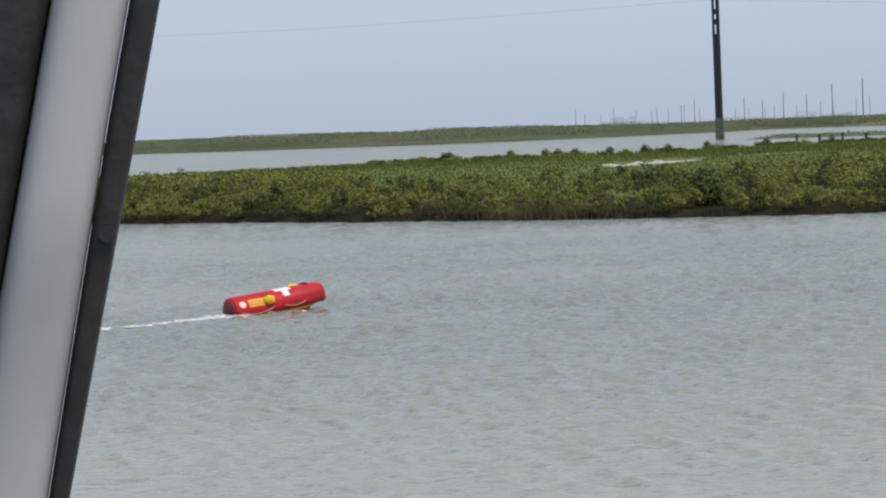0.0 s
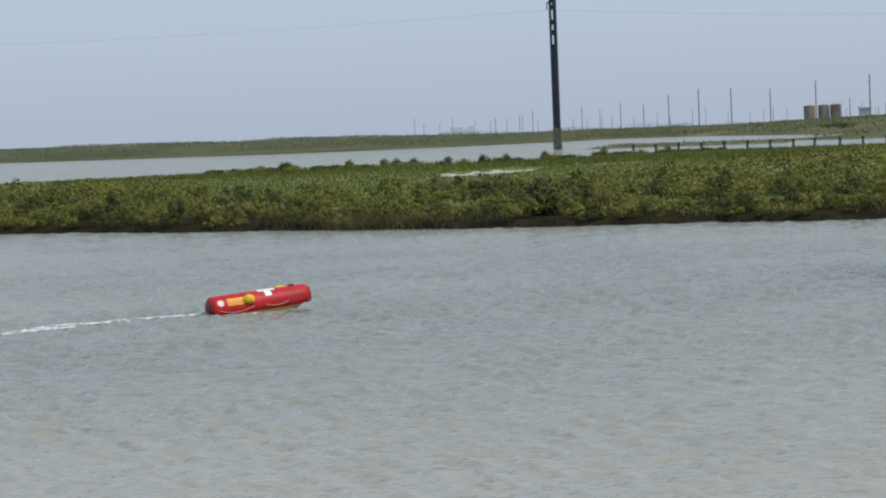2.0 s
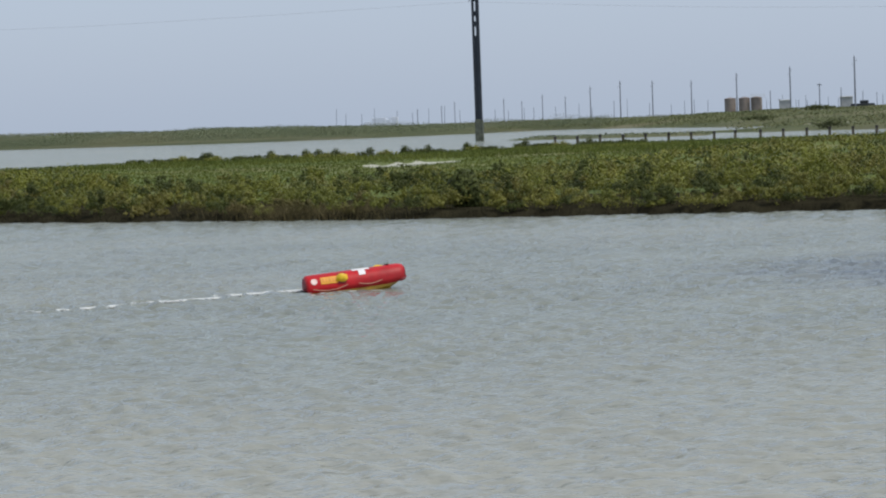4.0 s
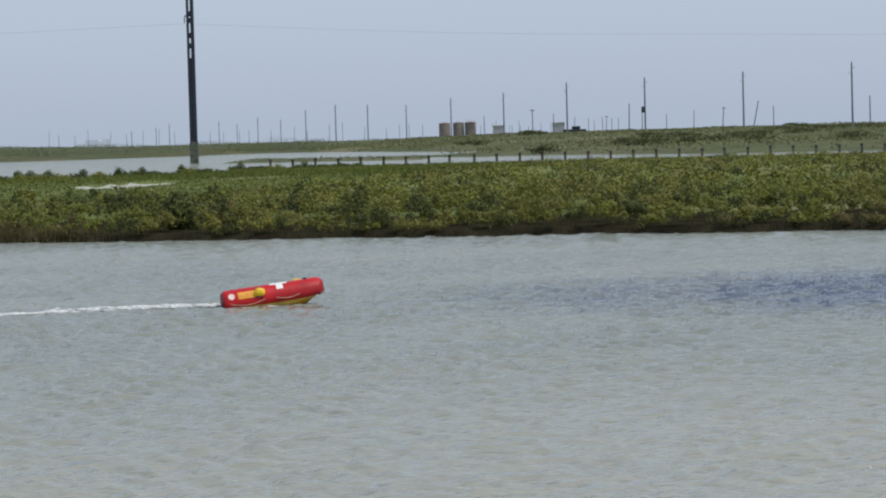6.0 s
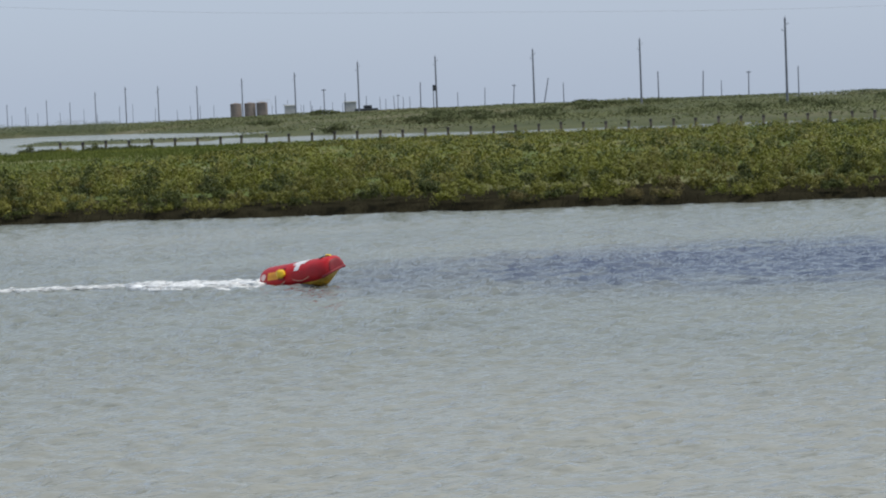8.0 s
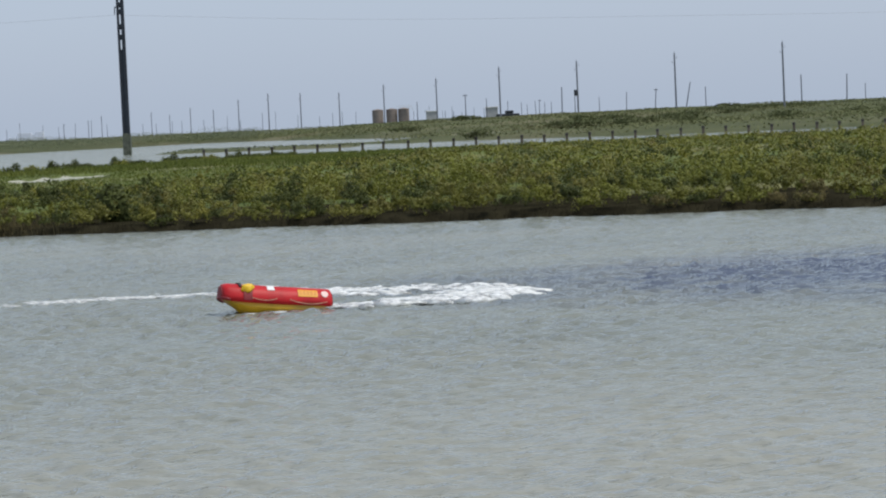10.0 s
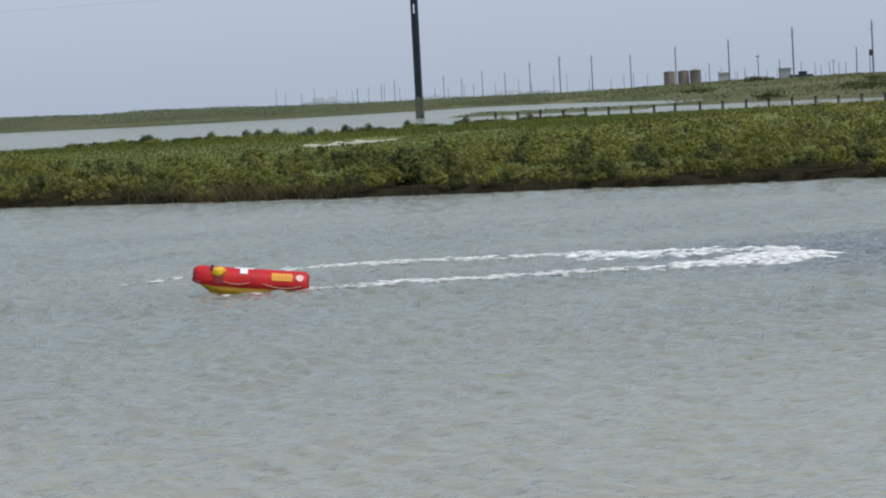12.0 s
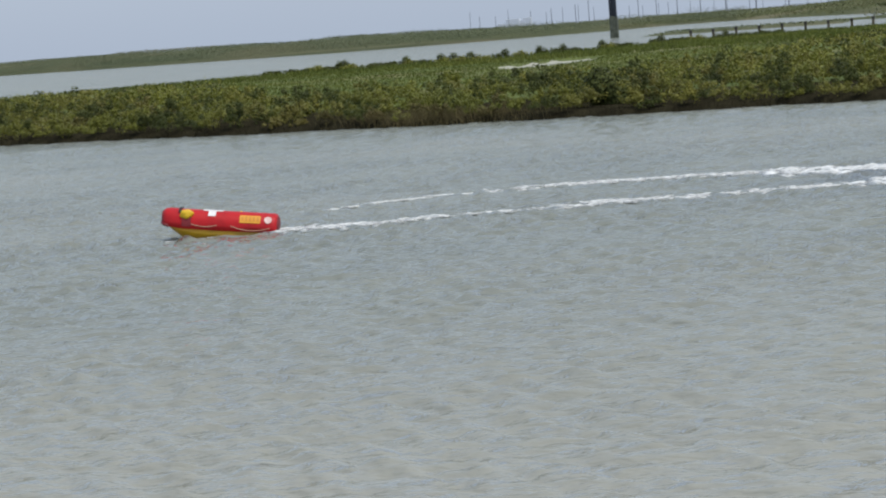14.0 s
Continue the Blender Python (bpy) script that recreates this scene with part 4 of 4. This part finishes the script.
# seconds, metres east and north, height, bow up, heel to starboard, heading (degrees left of east)
BUOY = [
    (0.0, -8.43, 26.65, 0.0, 5.5, 6, 49), (0.5, -8.09, 26.82, 0.01, 5.5, 5, 43), (1.0, -7.77, 27.2, 0.0, 5, 3, 36), (1.5, -7.36, 27.36, 0.0, 4.5, 3, 36), (2.0, -6.97, 27.66, 0.0, 4.5, 3, 34), (2.5, -6.60, 28.06, 0.0, 4.5, 3, 31),
    (2.7, -6.42, 28.16, 0.0, 4.5, 3, 30), (3.75, -5.45, 28.8, 0.0, 5, 2, 23), (4.8, -4.33, 29.26, 0.0, 6, 2, 20), (5.0, -4.09, 29.35, 0.0, 6.5, 2, 19), (5.5, -3.46, 29.47, 0.0, 6.5, 2, 17), (6.0, -2.84, 29.42, 0.01, 6.5, 2, 15), (6.5, -2.16, 29.4, 0.02, 7.5, 2, 12),
    (7.0, -1.47, 28.95, 0.03, 8.5, 4, -10), (7.2, -1.22, 28.7, 0.03, 9, 6, -20), (7.7, -0.50, 28.5, 0.03, 8, 14, -32), (8.1, 0.05, 28.2, 0.03, 8, 18, -58), (8.4, 0.22, 27.8, 0.03, 8, 18, -92), (8.7, 0.1, 27.3, 0.03, 8, 16, -128), (9.0, -0.22, 26.88, 0.03, 8, 18, -150),
    (9.3, -0.63, 26.66, 0.03, 8.5, 17, -157), (9.5, -0.95, 26.65, 0.03, 8.5, 15, -158), (10.0, -1.96, 26.35, 0.02, 7, 7, -161), (10.5, -3.0, 26.12, 0.02, 7.5, 3, -164), (11.0, -3.89, 26.0, 0.01, 7.5, 2, -168), (11.5, -4.60, 25.74, 0.01, 7, 2, -169),
    (12.0, -5.20, 25.64, 0.01, 7, 2, -170), (12.5, -5.62, 25.34, 0.0, 5.5, 2, -168), (13.0, -6.0, 25.1, 0.0, 5, 2, -167), (13.5, -6.59, 24.92, 0.01, 7, 2, -169), (14.0, -7.44, 24.83, 0.02, 7.5, 2, -172)]


# the rows give the white cross, which sits 8 cm before the middle
BUOY = [(t, x - (0.08 if h > -60 else 0.015) * math.cos(radians(h)), y - 0.08 * math.sin(radians(h)), z, up, heel, h) for t, x, y, z, up, heel, h in BUOY]


def buoy_at(t):
    cols = list(zip(*BUOY))
    return [float(np.interp(t, cols[0], c)) for c in cols[1:]]


# ---- foam of the wake ----
def foam_mesh(name, seed, n, length, width, tall):
    """Scattered lumps and streaks of froth, as one piece."""
    g = random.Random(seed)
    bms = []
    for _ in range(n):
        bm = bmesh.new()
        bmesh.ops.create_icosphere(bm, subdivisions=1 if n > 20 else 2, radius=1)
        u = g.gauss(0, 0.42)
        rx, ry = length * g.uniform(0.08, 0.3), width * g.uniform(0.08, 0.26)
        if name == "foam_churn":
            rx, ry = rx * 1.5, ry * 1.3
        rz = tall * g.uniform(0.3, 1)
        c = Vector((length * max(-1, min(1, u)) * 0.6, width * g.gauss(0, 0.3), 0))
        turn = Matrix.Rotation(g.uniform(-0.5, 0.5), 3, "Z")
        o = Vector((g.random() * 50, g.random() * 50, 0))
        for v in bm.verts:
            w = 1 + 0.45 * noise.noise(v.co * 1.8 + o)
            v.co = turn @ Vector((v.co.x * rx * w, v.co.y * ry * w, v.co.z * rz * w)) + c
        bms.append(bm)
    bm = merged(*bms)
    me = bpy.data.meshes.new(name)
    bm.to_mesh(me)
    bm.free()
    me.materials.append(M_FOAM if name == "foam_churn" else M_FOAM_THIN)
    for p in me.polygons:
        p.use_smooth = True
    return me


FOAM = []


def build_wake():
    thin = [foam_mesh("foam_thread", 40 + s, 22, 0.5, 0.15, 0.016) for s in range(4)]
    light = [foam_mesh("foam_streak", s, 32, 0.52, 0.36, 0.02) for s in range(5)]
    strong = [foam_mesh("foam_churn", 20 + s, 38, 0.6, 0.62, 0.042) for s in range(5)]
    g = random.Random(3)
    t = -4.2
    while t < 13.9:
        if t < 0:
            x, y, h = -8.42 + 0.55 * t, 26.6 + 0.88 * t, 57.0
        else:
            x, y, _, _, _, h = buoy_at(t)
        hr = radians(h)
        turn, brisk = 7.2 < t < 9.7, 4.2 < t < 11.5 or t > 13.1
        lag = 0.35 if t > 9.7 else 0.6
        sx, sy = x - lag * math.cos(hr), y - lag * math.sin(hr) + (0.28 if 3 < t < 7.4 else 0.0)
        me = g.choice(strong if turn else light if brisk else thin)
        if turn or g.random() < (0.9 if brisk else 0.8):
            ob = tagged(new("wake_foam", me), "white churned foam trailing behind the buoy" if turn else "thin white streak of foam trailing behind the buoy", "foam", "wake foam")
            stay = 9.0 if turn else (10.0 if brisk else 12.0 if 2.4 < t < 5 else 11.0 if 0.8 < t < 5 else 4.2)
            loose = 0.13 if turn else 0.05
            FOAM.append((ob, t, stay, sx + g.gauss(0, loose) - (0.14 if turn else 0), sy + g.gauss(0, loose * 1.2), h + g.gauss(0, 7), g.uniform(-0.006, 0.004)))
        t += (0.1 if turn else (0.13 if brisk else 0.18)) * g.uniform(0.6, 1.4)


build_wake()
splash = tagged(new("hull_splash", foam_mesh("hull_splash", 77, 12, 0.7, 0.05, 0.022)), "low white splash along the buoy's side", "foam")


# ---- what moves ----
def motions():
    walk(water, [(t, pose(-0.05 * (t - 7), -0.26 * (t - 7), 0)) for t in (0, 3.5, 7, 10.5, 14)])
    walk(buoy, [(t, pose(x, y, z, 0, 0, h) @ pose(0, 0, 0, 0, 1.2 - up) @ pose(0, 0, 0, heel)) for t, x, y, z, up, heel, h in BUOY])
    walk(splash, [(t, pose(x, y - 0.19, -0.005, 0, 0, h)) for t, x, y, z, up, heel, h in BUOY])
    for ob, t, stay, x, y, h, lift in FOAM:
        under, over = pose(x, y, -0.16, 0, 0, h), pose(x, y, 0.012, 0, 0, h)
        # froth thins as it settles, then goes under
        end = t + stay
        rows = [(0.0, under), (t - 0.1, under), (t + 0.04, over)] if t > 0.3 else [(0.0, pose(x, y, 0.006, 0, 0, h))]
        for when, z in ((t + 1.6, 0.009), (t + 3.2, 0.002), (end - 0.8, -0.010), (end, -0.16)):
            z = lift + (z - 0.006 if stay == 9.0 else z)
            if rows[-1][0] + 0.2 < when < 13.9:
                rows.append((when, pose(x, y, z, 0, 0, h)))
        rows.append((14.0, rows[-1][1]))
        walk(ob, rows)


motions()
